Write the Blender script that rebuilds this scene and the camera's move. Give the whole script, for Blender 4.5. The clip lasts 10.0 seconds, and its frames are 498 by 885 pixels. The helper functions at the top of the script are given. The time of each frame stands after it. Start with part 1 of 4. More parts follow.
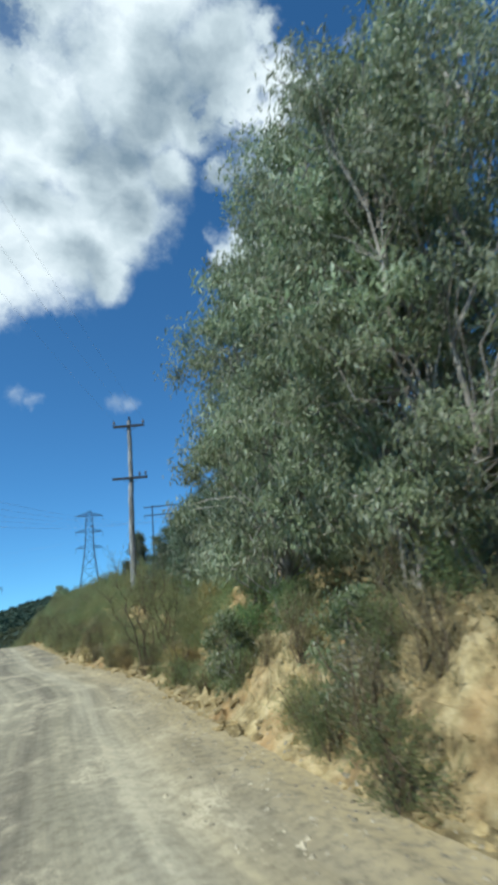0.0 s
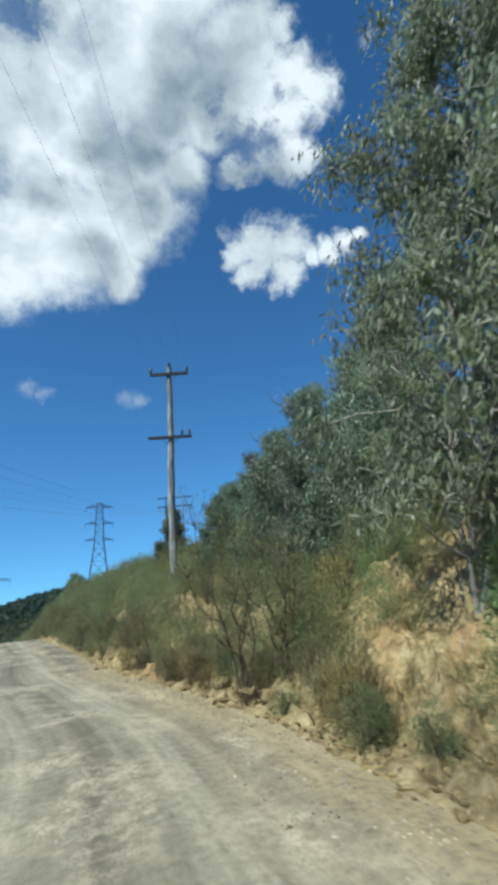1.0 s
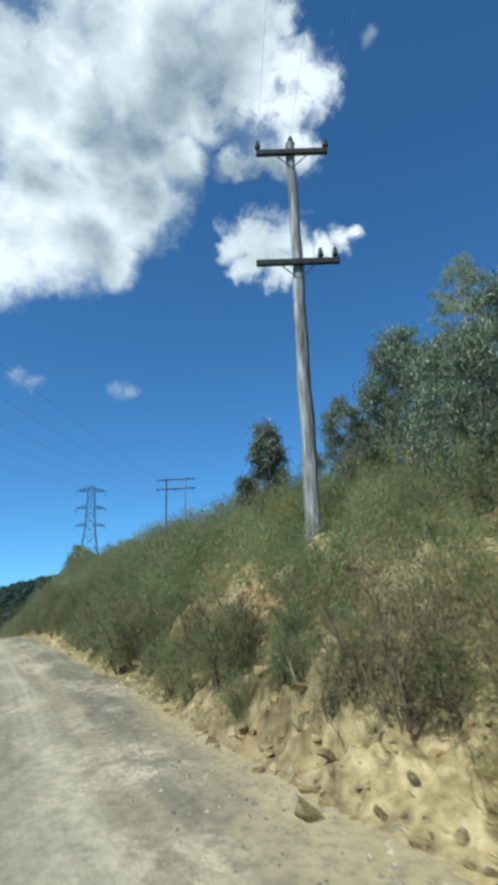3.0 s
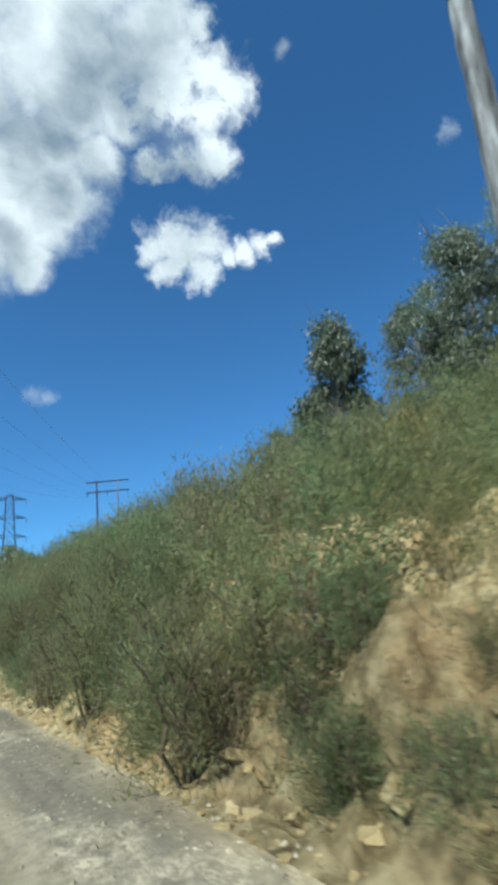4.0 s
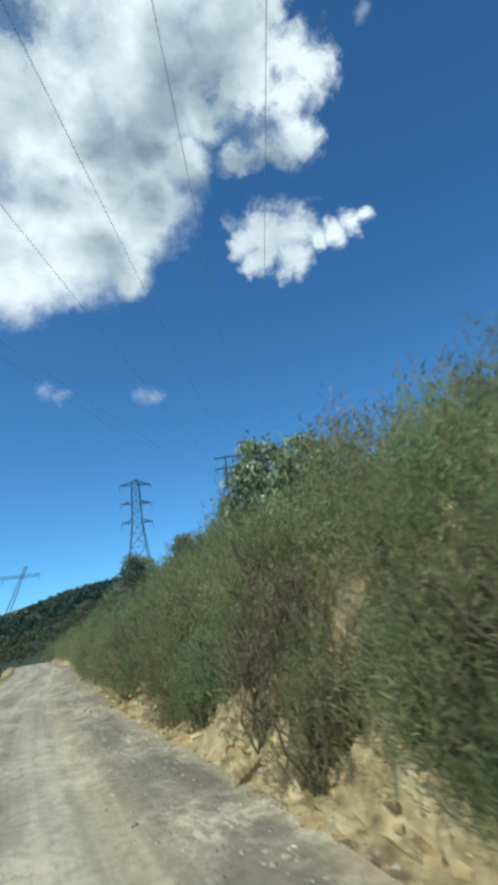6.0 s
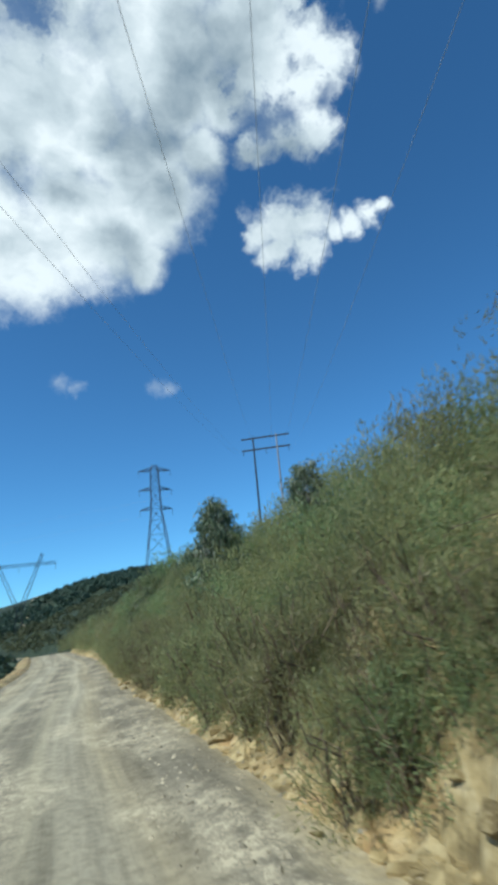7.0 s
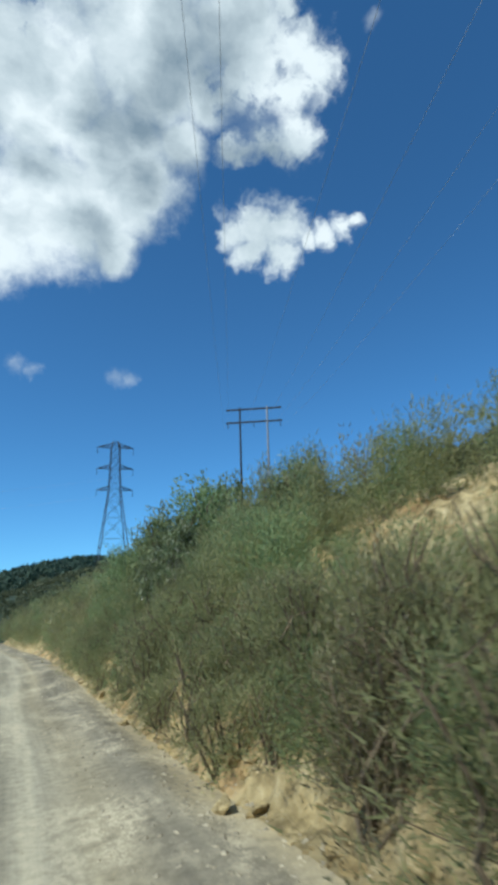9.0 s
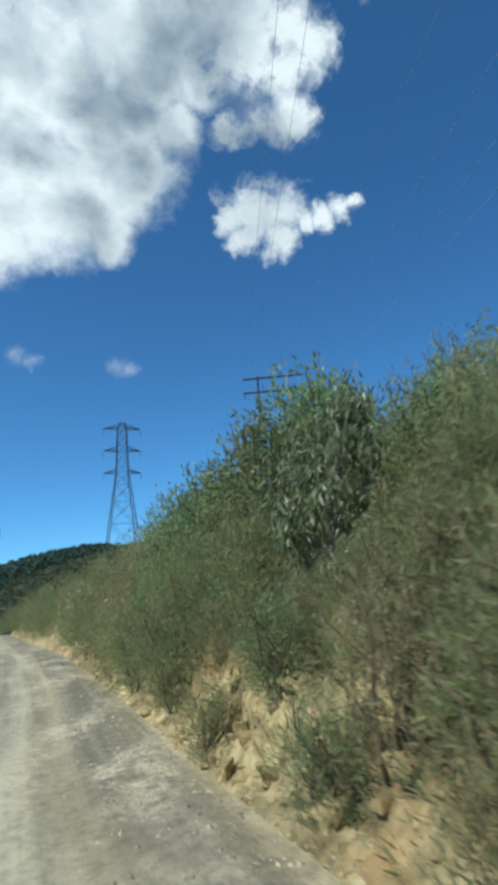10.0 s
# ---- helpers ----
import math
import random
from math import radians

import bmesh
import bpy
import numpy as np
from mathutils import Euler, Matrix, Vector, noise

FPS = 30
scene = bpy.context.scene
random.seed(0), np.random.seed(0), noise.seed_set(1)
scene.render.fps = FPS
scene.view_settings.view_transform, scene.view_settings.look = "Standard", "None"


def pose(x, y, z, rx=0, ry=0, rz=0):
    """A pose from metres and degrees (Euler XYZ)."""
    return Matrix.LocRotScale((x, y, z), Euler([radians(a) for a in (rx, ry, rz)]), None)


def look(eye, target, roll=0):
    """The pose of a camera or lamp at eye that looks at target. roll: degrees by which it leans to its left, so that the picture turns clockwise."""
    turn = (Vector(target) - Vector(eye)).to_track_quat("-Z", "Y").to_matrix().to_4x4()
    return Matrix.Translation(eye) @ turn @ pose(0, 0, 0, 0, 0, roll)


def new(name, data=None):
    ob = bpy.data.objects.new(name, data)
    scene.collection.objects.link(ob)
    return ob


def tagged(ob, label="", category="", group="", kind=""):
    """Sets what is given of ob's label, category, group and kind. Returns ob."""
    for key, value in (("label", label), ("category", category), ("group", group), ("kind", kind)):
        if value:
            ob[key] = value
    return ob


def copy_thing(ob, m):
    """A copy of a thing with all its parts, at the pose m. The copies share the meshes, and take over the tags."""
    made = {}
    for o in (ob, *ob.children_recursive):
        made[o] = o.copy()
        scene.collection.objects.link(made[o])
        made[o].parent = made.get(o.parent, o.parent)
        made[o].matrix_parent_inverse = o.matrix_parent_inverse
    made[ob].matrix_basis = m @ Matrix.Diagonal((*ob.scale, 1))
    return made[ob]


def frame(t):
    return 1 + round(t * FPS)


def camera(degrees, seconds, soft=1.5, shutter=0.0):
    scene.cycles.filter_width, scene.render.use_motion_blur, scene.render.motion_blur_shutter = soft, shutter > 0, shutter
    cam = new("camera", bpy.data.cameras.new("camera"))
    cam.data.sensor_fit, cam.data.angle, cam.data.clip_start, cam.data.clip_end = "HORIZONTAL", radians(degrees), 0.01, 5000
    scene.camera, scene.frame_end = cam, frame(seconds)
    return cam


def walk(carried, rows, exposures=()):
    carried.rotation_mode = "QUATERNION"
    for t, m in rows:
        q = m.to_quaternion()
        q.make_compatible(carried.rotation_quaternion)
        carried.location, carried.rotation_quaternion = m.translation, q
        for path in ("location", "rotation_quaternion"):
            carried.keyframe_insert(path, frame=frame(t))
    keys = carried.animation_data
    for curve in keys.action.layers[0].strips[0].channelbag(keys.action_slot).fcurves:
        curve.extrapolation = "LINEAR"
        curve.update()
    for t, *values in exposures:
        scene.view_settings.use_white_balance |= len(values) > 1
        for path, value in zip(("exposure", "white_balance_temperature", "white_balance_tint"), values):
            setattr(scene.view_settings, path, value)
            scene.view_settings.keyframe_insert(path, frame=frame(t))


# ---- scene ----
cam = camera(53.0, 10.0, soft=4.5, shutter=0.15)
PATH = [
    (0.0, pose(-0.000, -0.000, 1.500, 103.46, 4.74, -24.89)),
    (0.5, pose(0.002, 3.410, 1.228, 104.00, 4.02, -23.83)),
    (1.0, pose(-0.048, 6.597, 0.968, 103.34, 3.26, -24.22)),
    (1.5, pose(-0.114, 9.763, 0.700, 103.89, 2.59, -24.85)),
    (2.0, pose(-0.072, 12.905, 0.377, 103.36, 3.52, -25.43)),
    (2.5, pose(0.018, 16.258, 0.130, 102.34, 2.01, -24.98)),
    (2.7, pose(0.075, 17.454, 0.047, 102.38, 1.11, -23.88)),
    (3.8, pose(0.457, 24.674, -0.472, 103.30, 5.03, -34.16)),
    (4.0, pose(0.482, 26.094, -0.561, 102.60, 5.25, -33.62)),
    (4.5, pose(0.451, 29.763, -0.801, 102.00, 6.11, -29.65)),
    (5.0, pose(0.350, 33.386, -1.133, 103.00, 5.32, -23.37)),
    (5.2, pose(0.305, 34.904, -1.236, 102.76, 5.30, -22.78)),
    (6.3, pose(-0.033, 43.780, -1.701, 102.13, 6.17, -21.13)),
    (6.5, pose(-0.118, 45.386, -1.841, 101.56, 5.80, -20.84)),
    (7.0, pose(-0.383, 49.275, -2.335, 101.73, 5.32, -20.06)),
    (7.5, pose(-0.573, 53.103, -2.802, 101.57, 4.39, -20.63)),
    (8.0, pose(-0.576, 57.046, -3.297, 100.94, 3.77, -22.12)),
    (8.5, pose(-0.474, 60.726, -3.853, 100.99, 3.16, -23.60)),
    (9.0, pose(-0.346, 64.129, -4.449, 101.42, 1.58, -25.87)),
    (9.5, pose(-0.210, 67.876, -4.992, 100.97, 2.03, -26.13)),
    (10.0, pose(0.000, 71.685, -5.520, 99.89, 2.90, -25.34)),
]
walk(cam, PATH, [(t, e, 5800, 2.0) for t, e in ((0.0, 0.08), (1.5, 0.03), (2.7, 0.12), (3.8, 0.15), (4.5, 0.30), (5.2, 0.12), (6.5, 0.07), (10.0, 0.03))])

# ---------------------------------------------------------------- light
SUN_AZ, SUN_EL = -108.0, 48.0      # degrees right of the road's direction, and above the horizon

sun_data = bpy.data.lights.new("sun", "SUN")
sun_data.energy, sun_data.angle, sun_data.color = 4.8, radians(0.55), (1.0, 0.95, 0.86)
sun = new("sun", sun_data)
sun_dir = Vector((math.sin(radians(SUN_AZ)) * math.cos(radians(SUN_EL)), math.cos(radians(SUN_AZ)) * math.cos(radians(SUN_EL)), math.sin(radians(SUN_EL))))
sun.matrix_world = look(sun_dir * 60, (0, 0, 0))

# cumulus puffs: degrees right of the road's direction, degrees above the horizon, radius in degrees
BROAD = [(0.8, 44.9, 8.6), (14.3, 48.8, 7.7), (-10.6, 44.1, 7.9), (-9.8, 33.0, 7.7), (3.6, 35.3, 7.2), (10.5, 40.1, 6.7), (-3.2, 31.4, 5.5), (10.9, 37.4, 5.1), (9.9, 32.2, 2.9), (26.1, 51.5, 4.9), (17.1, 56.9, 6.7), (-1.6, 55.5, 6.9), (17.9, 42.1, 3.0), (21.8, 46.2, 3.2)]
TORN = [(27.2, 47.7, 5.1), (33.0, 46.4, 3.3), (33.3, 42.9, 3.0), (36.6, 48.0, 2.4), (33.2, 49.6, 2.7), (25.5, 42.3, 2.2), (29.7, 42.9, 2.2), (32.8, 52.5, 1.8), (27.6, 34.6, 3.6), (30.9, 34.3, 3.2), (30.9, 31.9, 2.3), (26.6, 32.0, 2.1), (25.0, 34.0, 2.0), (34.4, 33.0, 1.4), (36.4, 33.4, 1.6), (38.6, 34.1, 1.5), (40.3, 34.3, 1.1)]
WISP = [(0.4, 19.0, 1.3), (1.8, 18.7, 1.0), (10.8, 18.5, 1.4), (12.0, 18.3, 1.0), (44.6, 49.8, 1.0), (62.7, 39.1, 1.1)]
SHADE = [(-1.5, 46.6, 2.0), (-3.8, 47.2, 2.0), (0.2, 39.3, 1.4), (2.2, 39.6, 1.2), (-2.2, 46.9, 3.8), (-5.0, 51.0, 4.6), (4.5, 52.5, 3.2), (8.0, 43.6, 3.4), (13.0, 44.5, 2.6), (0.5, 39.4, 2.4), (9.3, 41.0, 2.2), (19.0, 50.4, 3.2), (23.3, 48.0, 2.6), (16.0, 46.5, 2.2), (-5.5, 40.5, 3.0), (-3.5, 31.5, 3.4), (12.5, 38.0, 2.4), (7.0, 32.5, 2.6)]
GAPS = [(26.4, 44.4, 1.6), (30.1, 44.1, 1.2), (-2.4, 51.3, 1.8), (22.4, 47.0, 0.7), (35.0, 44.6, 0.8)]


def link(tree, a, b):
    tree.links.new(a, b)


def math_node(tree, op, a, b=None, clamp=False):
    n = tree.nodes.new("ShaderNodeMath")
    n.operation, n.use_clamp = op, clamp
    for i, v in enumerate((a, b)):
        if v is None:
            continue
        if isinstance(v, (int, float)):
            n.inputs[i].default_value = v
        else:
            link(tree, v, n.inputs[i])
    return n.outputs[0]


def ramp_node(tree, fac, stops):
    n = tree.nodes.new("ShaderNodeValToRGB")
    while len(n.color_ramp.elements) < len(stops):
        n.color_ramp.elements.new(0.5)
    for e, (p, c) in zip(n.color_ramp.elements, stops):
        e.position, e.color = p, (*c, 1) if len(c) == 3 else c
    link(tree, fac, n.inputs[0])
    return n.outputs[0]


def noise_node(tree, vec, scale, detail=4.0, rough=0.55):
    n = tree.nodes.new("ShaderNodeTexNoise")
    n.inputs["Scale"].default_value, n.inputs["Detail"].default_value, n.inputs["Roughness"].default_value = scale, detail, rough
    link(tree, vec, n.inputs["Vector"])
    return n


def mix_node(tree, fac, a, b, mode="MIX"):
    n = tree.nodes.new("ShaderNodeMix")
    n.data_type, n.blend_type = "RGBA", mode
    for sock, v in ((n.inputs[0], fac), (n.inputs[6], a), (n.inputs[7], b)):
        if isinstance(v, (int, float)):
            sock.default_value = v
        elif isinstance(v, tuple):
            sock.default_value = (*v, 1)
        else:
            link(tree, v, sock)
    return n.outputs[2]


def build_world():
    w = bpy.data.worlds.new("sky")
    scene.world = w
    w.use_nodes = True
    t = w.node_tree
    t.nodes.clear()
    out, bg = t.nodes.new("ShaderNodeOutputWorld"), t.nodes.new("ShaderNodeBackground")
    sky = t.nodes.new("ShaderNodeTexSky")
    sky.sky_type, sky.sun_disc = "NISHITA", False
    sky.sun_elevation, sky.sun_rotation = radians(SUN_EL), radians(SUN_AZ)
    sky.altitude, sky.air_density, sky.dust_density, sky.ozone_density = 900, 0.85, 0.0, 3.0
    co = t.nodes.new("ShaderNodeTexCoord").outputs["Generated"]
    clear = t.nodes.new("ShaderNodeVectorMath")      # clear mountain air: little of the pale band at the horizon
    clear.operation = "MULTIPLY_ADD"
    link(t, co, clear.inputs[0])
    clear.inputs[1].default_value, clear.inputs[2].default_value = (1, 1, 0.88), (0, 0, 0.115)
    link(t, clear.outputs[0], sky.inputs["Vector"])
    # directions shaken by noise, so that the puffs get torn edges: broadly for the large, finely for the small

    def shaken(scale, amount):
        n = noise_node(t, co, scale, 6.0, 0.62)
        k = t.nodes.new("ShaderNodeVectorMath")
        k.operation = "MULTIPLY_ADD"
        link(t, n.outputs["Color"], k.inputs[0])
        k.inputs[1].default_value, k.inputs[2].default_value = (amount,) * 3, (-amount / 2,) * 3
        m = t.nodes.new("ShaderNodeVectorMath")
        m.operation = "ADD"
        link(t, co, m.inputs[0])
        link(t, k.outputs[0], m.inputs[1])
        return m.outputs[0]

    broad, fine = shaken(9.0, 0.055), shaken(17.0, 0.060)

    def heap(puffs, warped, grow=1.12):
        field = None
        for az, el, r in puffs:
            az, el, r = radians(az), radians(el), radians(r)
            dist = t.nodes.new("ShaderNodeVectorMath")
            dist.operation = "DISTANCE"
            link(t, warped, dist.inputs[0])
            dist.inputs[1].default_value = (math.sin(az) * math.cos(el), math.cos(az) * math.cos(el), math.sin(el))
            v = math_node(t, "SUBTRACT", 1.0, math_node(t, "DIVIDE", dist.outputs["Value"], r * grow))
            field = v if field is None else math_node(t, "MAXIMUM", field, v)
        return field

    def eased(value, lo, hi, to_lo=0.0, to_hi=1.0):
        n = t.nodes.new("ShaderNodeMapRange")
        n.interpolation_type = "SMOOTHSTEP"
        n.inputs["From Min"].default_value, n.inputs["From Max"].default_value = lo, hi
        n.inputs["To Min"].default_value, n.inputs["To Max"].default_value = to_lo, to_hi
        link(t, value, n.inputs["Value"])
        return n.outputs[0]

    def around(fac, amount, middle=0.5):
        return math_node(t, "MULTIPLY", math_node(t, "SUBTRACT", fac, middle), amount)

    shred = noise_node(t, fine, 22.0, 8.0, 0.66).outputs["Fac"]
    billow = noise_node(t, broad, 8.0, 9.0, 0.60).outputs["Fac"]
    flat = t.nodes.new("ShaderNodeMapping")          # the shaded folds lie level
    flat.inputs["Scale"].default_value = (1.0, 1.0, 1.7)
    link(t, broad, flat.inputs["Vector"])
    fold = noise_node(t, flat.outputs[0], 5.2, 8.0, 0.54).outputs["Fac"]
    # the bulk has soft edges, the small and outlying parts are torn and thin
    bulk = math_node(t, "ADD", heap(BROAD, broad), math_node(t, "ADD", around(billow, 1.0, 0.54), around(shred, 0.55, 0.52)))
    torn = math_node(t, "ADD", heap(TORN, fine, 1.22), math_node(t, "ADD", around(shred, 1.7, 0.53), around(billow, 0.5)))
    cover = math_node(t, "MAXIMUM", eased(bulk, -0.14, 0.50), eased(torn, -0.05, 0.70))
    gaps = math_node(t, "ADD", heap(GAPS, fine, 1.7), around(shred, 3.2))
    cover = math_node(t, "MULTIPLY", cover, eased(gaps, 0.0, 0.95, 1.0, 0.20))
    veil = eased(math_node(t, "ADD", heap(WISP, fine), around(shred, 1.5)), 0.0, 1.1, 0.0, 0.34)     # small wisps stay thin
    # light and shade inside the cloud: grey folds in the thick of it, white shoulders
    dim = eased(math_node(t, "ADD", heap(SHADE, broad, 1.5), around(billow, 1.3)), -0.10, 0.75)
    body = math_node(t, "SUBTRACT", math_node(t, "ADD", math_node(t, "MULTIPLY", fold, 1.05), math_node(t, "MULTIPLY", billow, 0.15)), math_node(t, "MULTIPLY", dim, 0.19))
    tint = ramp_node(t, body, [(0.28, (0.25, 0.31, 0.36)), (0.41, (0.45, 0.50, 0.525)), (0.51, (0.63, 0.675, 0.685)), (0.58, (0.76, 0.79, 0.79)), (0.66, (0.93, 0.94, 0.92))])
    sky_gain = mix_node(t, 1.0, sky.outputs[0], (0.072, 0.118, 0.138), "MULTIPLY")
    col = mix_node(t, math_node(t, "MULTIPLY", math_node(t, "MAXIMUM", cover, veil), 0.97), sky_gain, tint)
    link(t, col, bg.inputs["Color"])
    bg.inputs["Strength"].default_value = 1.0
    link(t, bg.outputs[0], out.inputs["Surface"])


build_world()


# ---------------------------------------------------------------- materials
def material(name, stops, scale, rough=0.9, bump=0.3, bump_scale=None, scale2=None, dark=0.75, metal=0.0, per_object=0.0, coord="Object", stretch=(1, 1, 1), bump_dist=0.02, patch=None):
    """Mottled surface: colour stops over a noise, darker blotches from a second larger noise, and a fine relief."""
    m = bpy.data.materials.new(name)
    m.use_nodes = True
    t = m.node_tree
    b = t.nodes["Principled BSDF"]
    co = t.nodes.new("ShaderNodeTexCoord").outputs[coord]
    mp = t.nodes.new("ShaderNodeMapping")
    mp.inputs["Scale"].default_value = stretch
    link(t, co, mp.inputs["Vector"])
    co = mp.outputs[0]
    a = noise_node(t, co, scale, 7.0, 0.62)
    col = ramp_node(t, a.outputs["Fac"], stops)
    c = noise_node(t, co, scale2 or scale * 0.13, 4.0, 0.5)
    blot = ramp_node(t, c.outputs["Fac"], [(0.38, (dark, dark, dark)), (0.62, (1.0, 1.0, 1.0))])
    col = mix_node(t, 1.0, col, blot, "MULTIPLY")
    if patch:
        pn = noise_node(t, co, patch[1], 5.0, 0.6)
        col = mix_node(t, math_node(t, "MULTIPLY", ramp_node(t, pn.outputs["Fac"], [(0.52, (0, 0, 0)), (0.64, (1, 1, 1))]), patch[2]), col, patch[0])
    if per_object:
        info = t.nodes.new("ShaderNodeObjectInfo")
        hue = t.nodes.new("ShaderNodeHueSaturation")
        link(t, math_node(t, "ADD", math_node(t, "MULTIPLY", info.outputs["Random"], per_object), 1.0 - per_object / 2), hue.inputs["Value"])
        link(t, col, hue.inputs["Color"])
        col = hue.outputs[0]
    link(t, col, b.inputs["Base Color"])
    b.inputs["Roughness"].default_value, b.inputs["Metallic"].default_value = rough, metal
    b.inputs["Specular IOR Level"].default_value = 0.25
    if bump:
        h = noise_node(t, co, bump_scale or scale * 2.5, 6.0, 0.65)
        bp = t.nodes.new("ShaderNodeBump")
        bp.inputs["Strength"].default_value, bp.inputs["Distance"].default_value = bump, bump_dist
        link(t, h.outputs["Fac"], bp.inputs["Height"])
        link(t, bp.outputs[0], b.inputs["Normal"])
    return m


def leaf_material(name, stops, rough=0.45, through_light=0.3, spec=0.3):
    """Leaves: each leaf takes a colour of its own out of the stops, each plant a shade of its own."""
    m = bpy.data.materials.new(name)
    m.use_nodes = True
    t = m.node_tree
    b = t.nodes["Principled BSDF"]
    geo, info = t.nodes.new("ShaderNodeNewGeometry"), t.nodes.new("ShaderNodeObjectInfo")
    col = ramp_node(t, geo.outputs["Random Per Island"], stops)
    hue = t.nodes.new("ShaderNodeHueSaturation")
    link(t, col, hue.inputs["Color"])
    patch = noise_node(t, t.nodes.new("ShaderNodeTexCoord").outputs["Object"], 0.75, 3.0, 0.55)      # random clump tone; its dark patches also imitate the shaded hollows in the scrub
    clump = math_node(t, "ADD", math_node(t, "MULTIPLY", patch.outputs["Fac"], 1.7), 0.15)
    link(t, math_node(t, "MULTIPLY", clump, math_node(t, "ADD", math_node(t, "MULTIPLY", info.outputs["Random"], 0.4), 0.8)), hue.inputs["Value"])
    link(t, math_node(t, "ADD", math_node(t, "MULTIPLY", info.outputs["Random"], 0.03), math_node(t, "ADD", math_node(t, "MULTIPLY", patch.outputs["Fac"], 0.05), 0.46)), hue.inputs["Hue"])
    link(t, hue.outputs[0], b.inputs["Base Color"])
    b.inputs["Roughness"].default_value = rough
    b.inputs["Specular IOR Level"].default_value = spec
    tr = t.nodes.new("ShaderNodeBsdfTranslucent")
    link(t, hue.outputs[0], tr.inputs["Color"])
    mx = t.nodes.new("ShaderNodeMixShader")
    mx.inputs[0].default_value = through_light
    link(t, b.outputs[0], mx.inputs[1])
    link(t, tr.outputs[0], mx.inputs[2])
    link(t, mx.outputs[0], t.nodes["Material Output"].inputs["Surface"])
    return m


M_BANK = material("ochre_bank", [(0.30, (0.14, 0.105, 0.050)), (0.44, (0.32, 0.245, 0.112)), (0.56, (0.51, 0.40, 0.195)), (0.70, (0.66, 0.54, 0.30))], 4.2, 0.95, 1.0, 11.0, 0.5, 0.55, bump_dist=0.06, patch=((0.52, 0.31, 0.13), 0.55, 0.5))
M_VALLEY = material("scrubby_green_ground", [(0.3, (0.022, 0.034, 0.020)), (0.5, (0.036, 0.052, 0.030)), (0.7, (0.060, 0.075, 0.042))], 0.6, 0.95, 0.5, 3.0, 0.05, 0.7, bump_dist=0.3)
M_HILL = material("dry_scrubby_hillside", [(0.3, (0.085, 0.085, 0.042)), (0.5, (0.14, 0.135, 0.065)), (0.7, (0.23, 0.20, 0.105))], 0.8, 0.95, 0.6, 4.0, 0.12, 0.65, bump_dist=0.2)
M_ROCK = material("pale_rock", [(0.3, (0.22, 0.155, 0.065)), (0.5, (0.42, 0.32, 0.145)), (0.7, (0.62, 0.51, 0.29))], 4.0, 0.92, 0.9, 14.0, 1.2, 0.6, per_object=0.6)
M_PEBBLE = material("road_gravel", [(0.34, (0.17, 0.145, 0.10)), (0.5, (0.33, 0.285, 0.19)), (0.64, (0.56, 0.48, 0.32))], 2.3, 0.92, 0.3, 20.0, 0.9, 0.7)
M_BARK = material("eucalypt_bark", [(0.3, (0.20, 0.175, 0.145)), (0.5, (0.38, 0.345, 0.29)), (0.7, (0.62, 0.58, 0.50))], 6.0, 0.85, 0.5, 16.0, 1.0, 0.6, stretch=(1, 1, 0.25))
M_TWIG = material("dry_twigs", [(0.3, (0.075, 0.055, 0.033)), (0.6, (0.17, 0.13, 0.08))], 8.0, 0.9, 0.2)
M_POLE = material("weathered_pole_timber", [(0.34, (0.115, 0.112, 0.098)), (0.5, (0.33, 0.325, 0.295)), (0.66, (0.64, 0.64, 0.595))], 11.0, 0.9, 1.0, 26.0, 1.5, 0.6, stretch=(1, 1, 0.09), bump_dist=0.03)
M_ARM = material("dark_crossarm_timber", [(0.3, (0.026, 0.027, 0.027)), (0.7, (0.062, 0.062, 0.060))], 9.0, 0.85, 0.3, stretch=(1, 0.2, 1))
M_STEEL = material("galvanised_steel", [(0.3, (0.055, 0.06, 0.065)), (0.7, (0.11, 0.115, 0.12))], 3.0, 0.6, 0.05, metal=0.4)
M_LIT_POLE = material("sunlit_grey_pole", [(0.3, (0.22, 0.23, 0.24)), (0.7, (0.42, 0.43, 0.44))], 3.0, 0.6, 0.1, stretch=(1, 1, 0.2))
M_PORCELAIN = material("dark_porcelain", [(0.3, (0.035, 0.036, 0.038)), (0.7, (0.075, 0.075, 0.078))], 5.0, 0.3, 0.0)
M_WIRE = material("dull_conductor", [(0.3, (0.46, 0.49, 0.53)), (0.7, (0.58, 0.60, 0.64))], 2.0, 0.6, 0.0)

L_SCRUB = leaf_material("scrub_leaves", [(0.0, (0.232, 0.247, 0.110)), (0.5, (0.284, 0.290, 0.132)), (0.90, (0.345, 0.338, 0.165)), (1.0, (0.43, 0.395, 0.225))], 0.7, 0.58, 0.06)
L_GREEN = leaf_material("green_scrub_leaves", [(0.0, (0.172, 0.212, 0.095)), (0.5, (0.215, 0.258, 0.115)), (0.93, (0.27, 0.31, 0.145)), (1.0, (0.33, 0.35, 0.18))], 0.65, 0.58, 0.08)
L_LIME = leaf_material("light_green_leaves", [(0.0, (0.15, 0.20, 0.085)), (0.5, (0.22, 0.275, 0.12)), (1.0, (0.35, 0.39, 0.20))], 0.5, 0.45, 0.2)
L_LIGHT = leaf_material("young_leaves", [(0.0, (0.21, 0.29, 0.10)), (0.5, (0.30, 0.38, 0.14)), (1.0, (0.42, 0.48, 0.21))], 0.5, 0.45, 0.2)
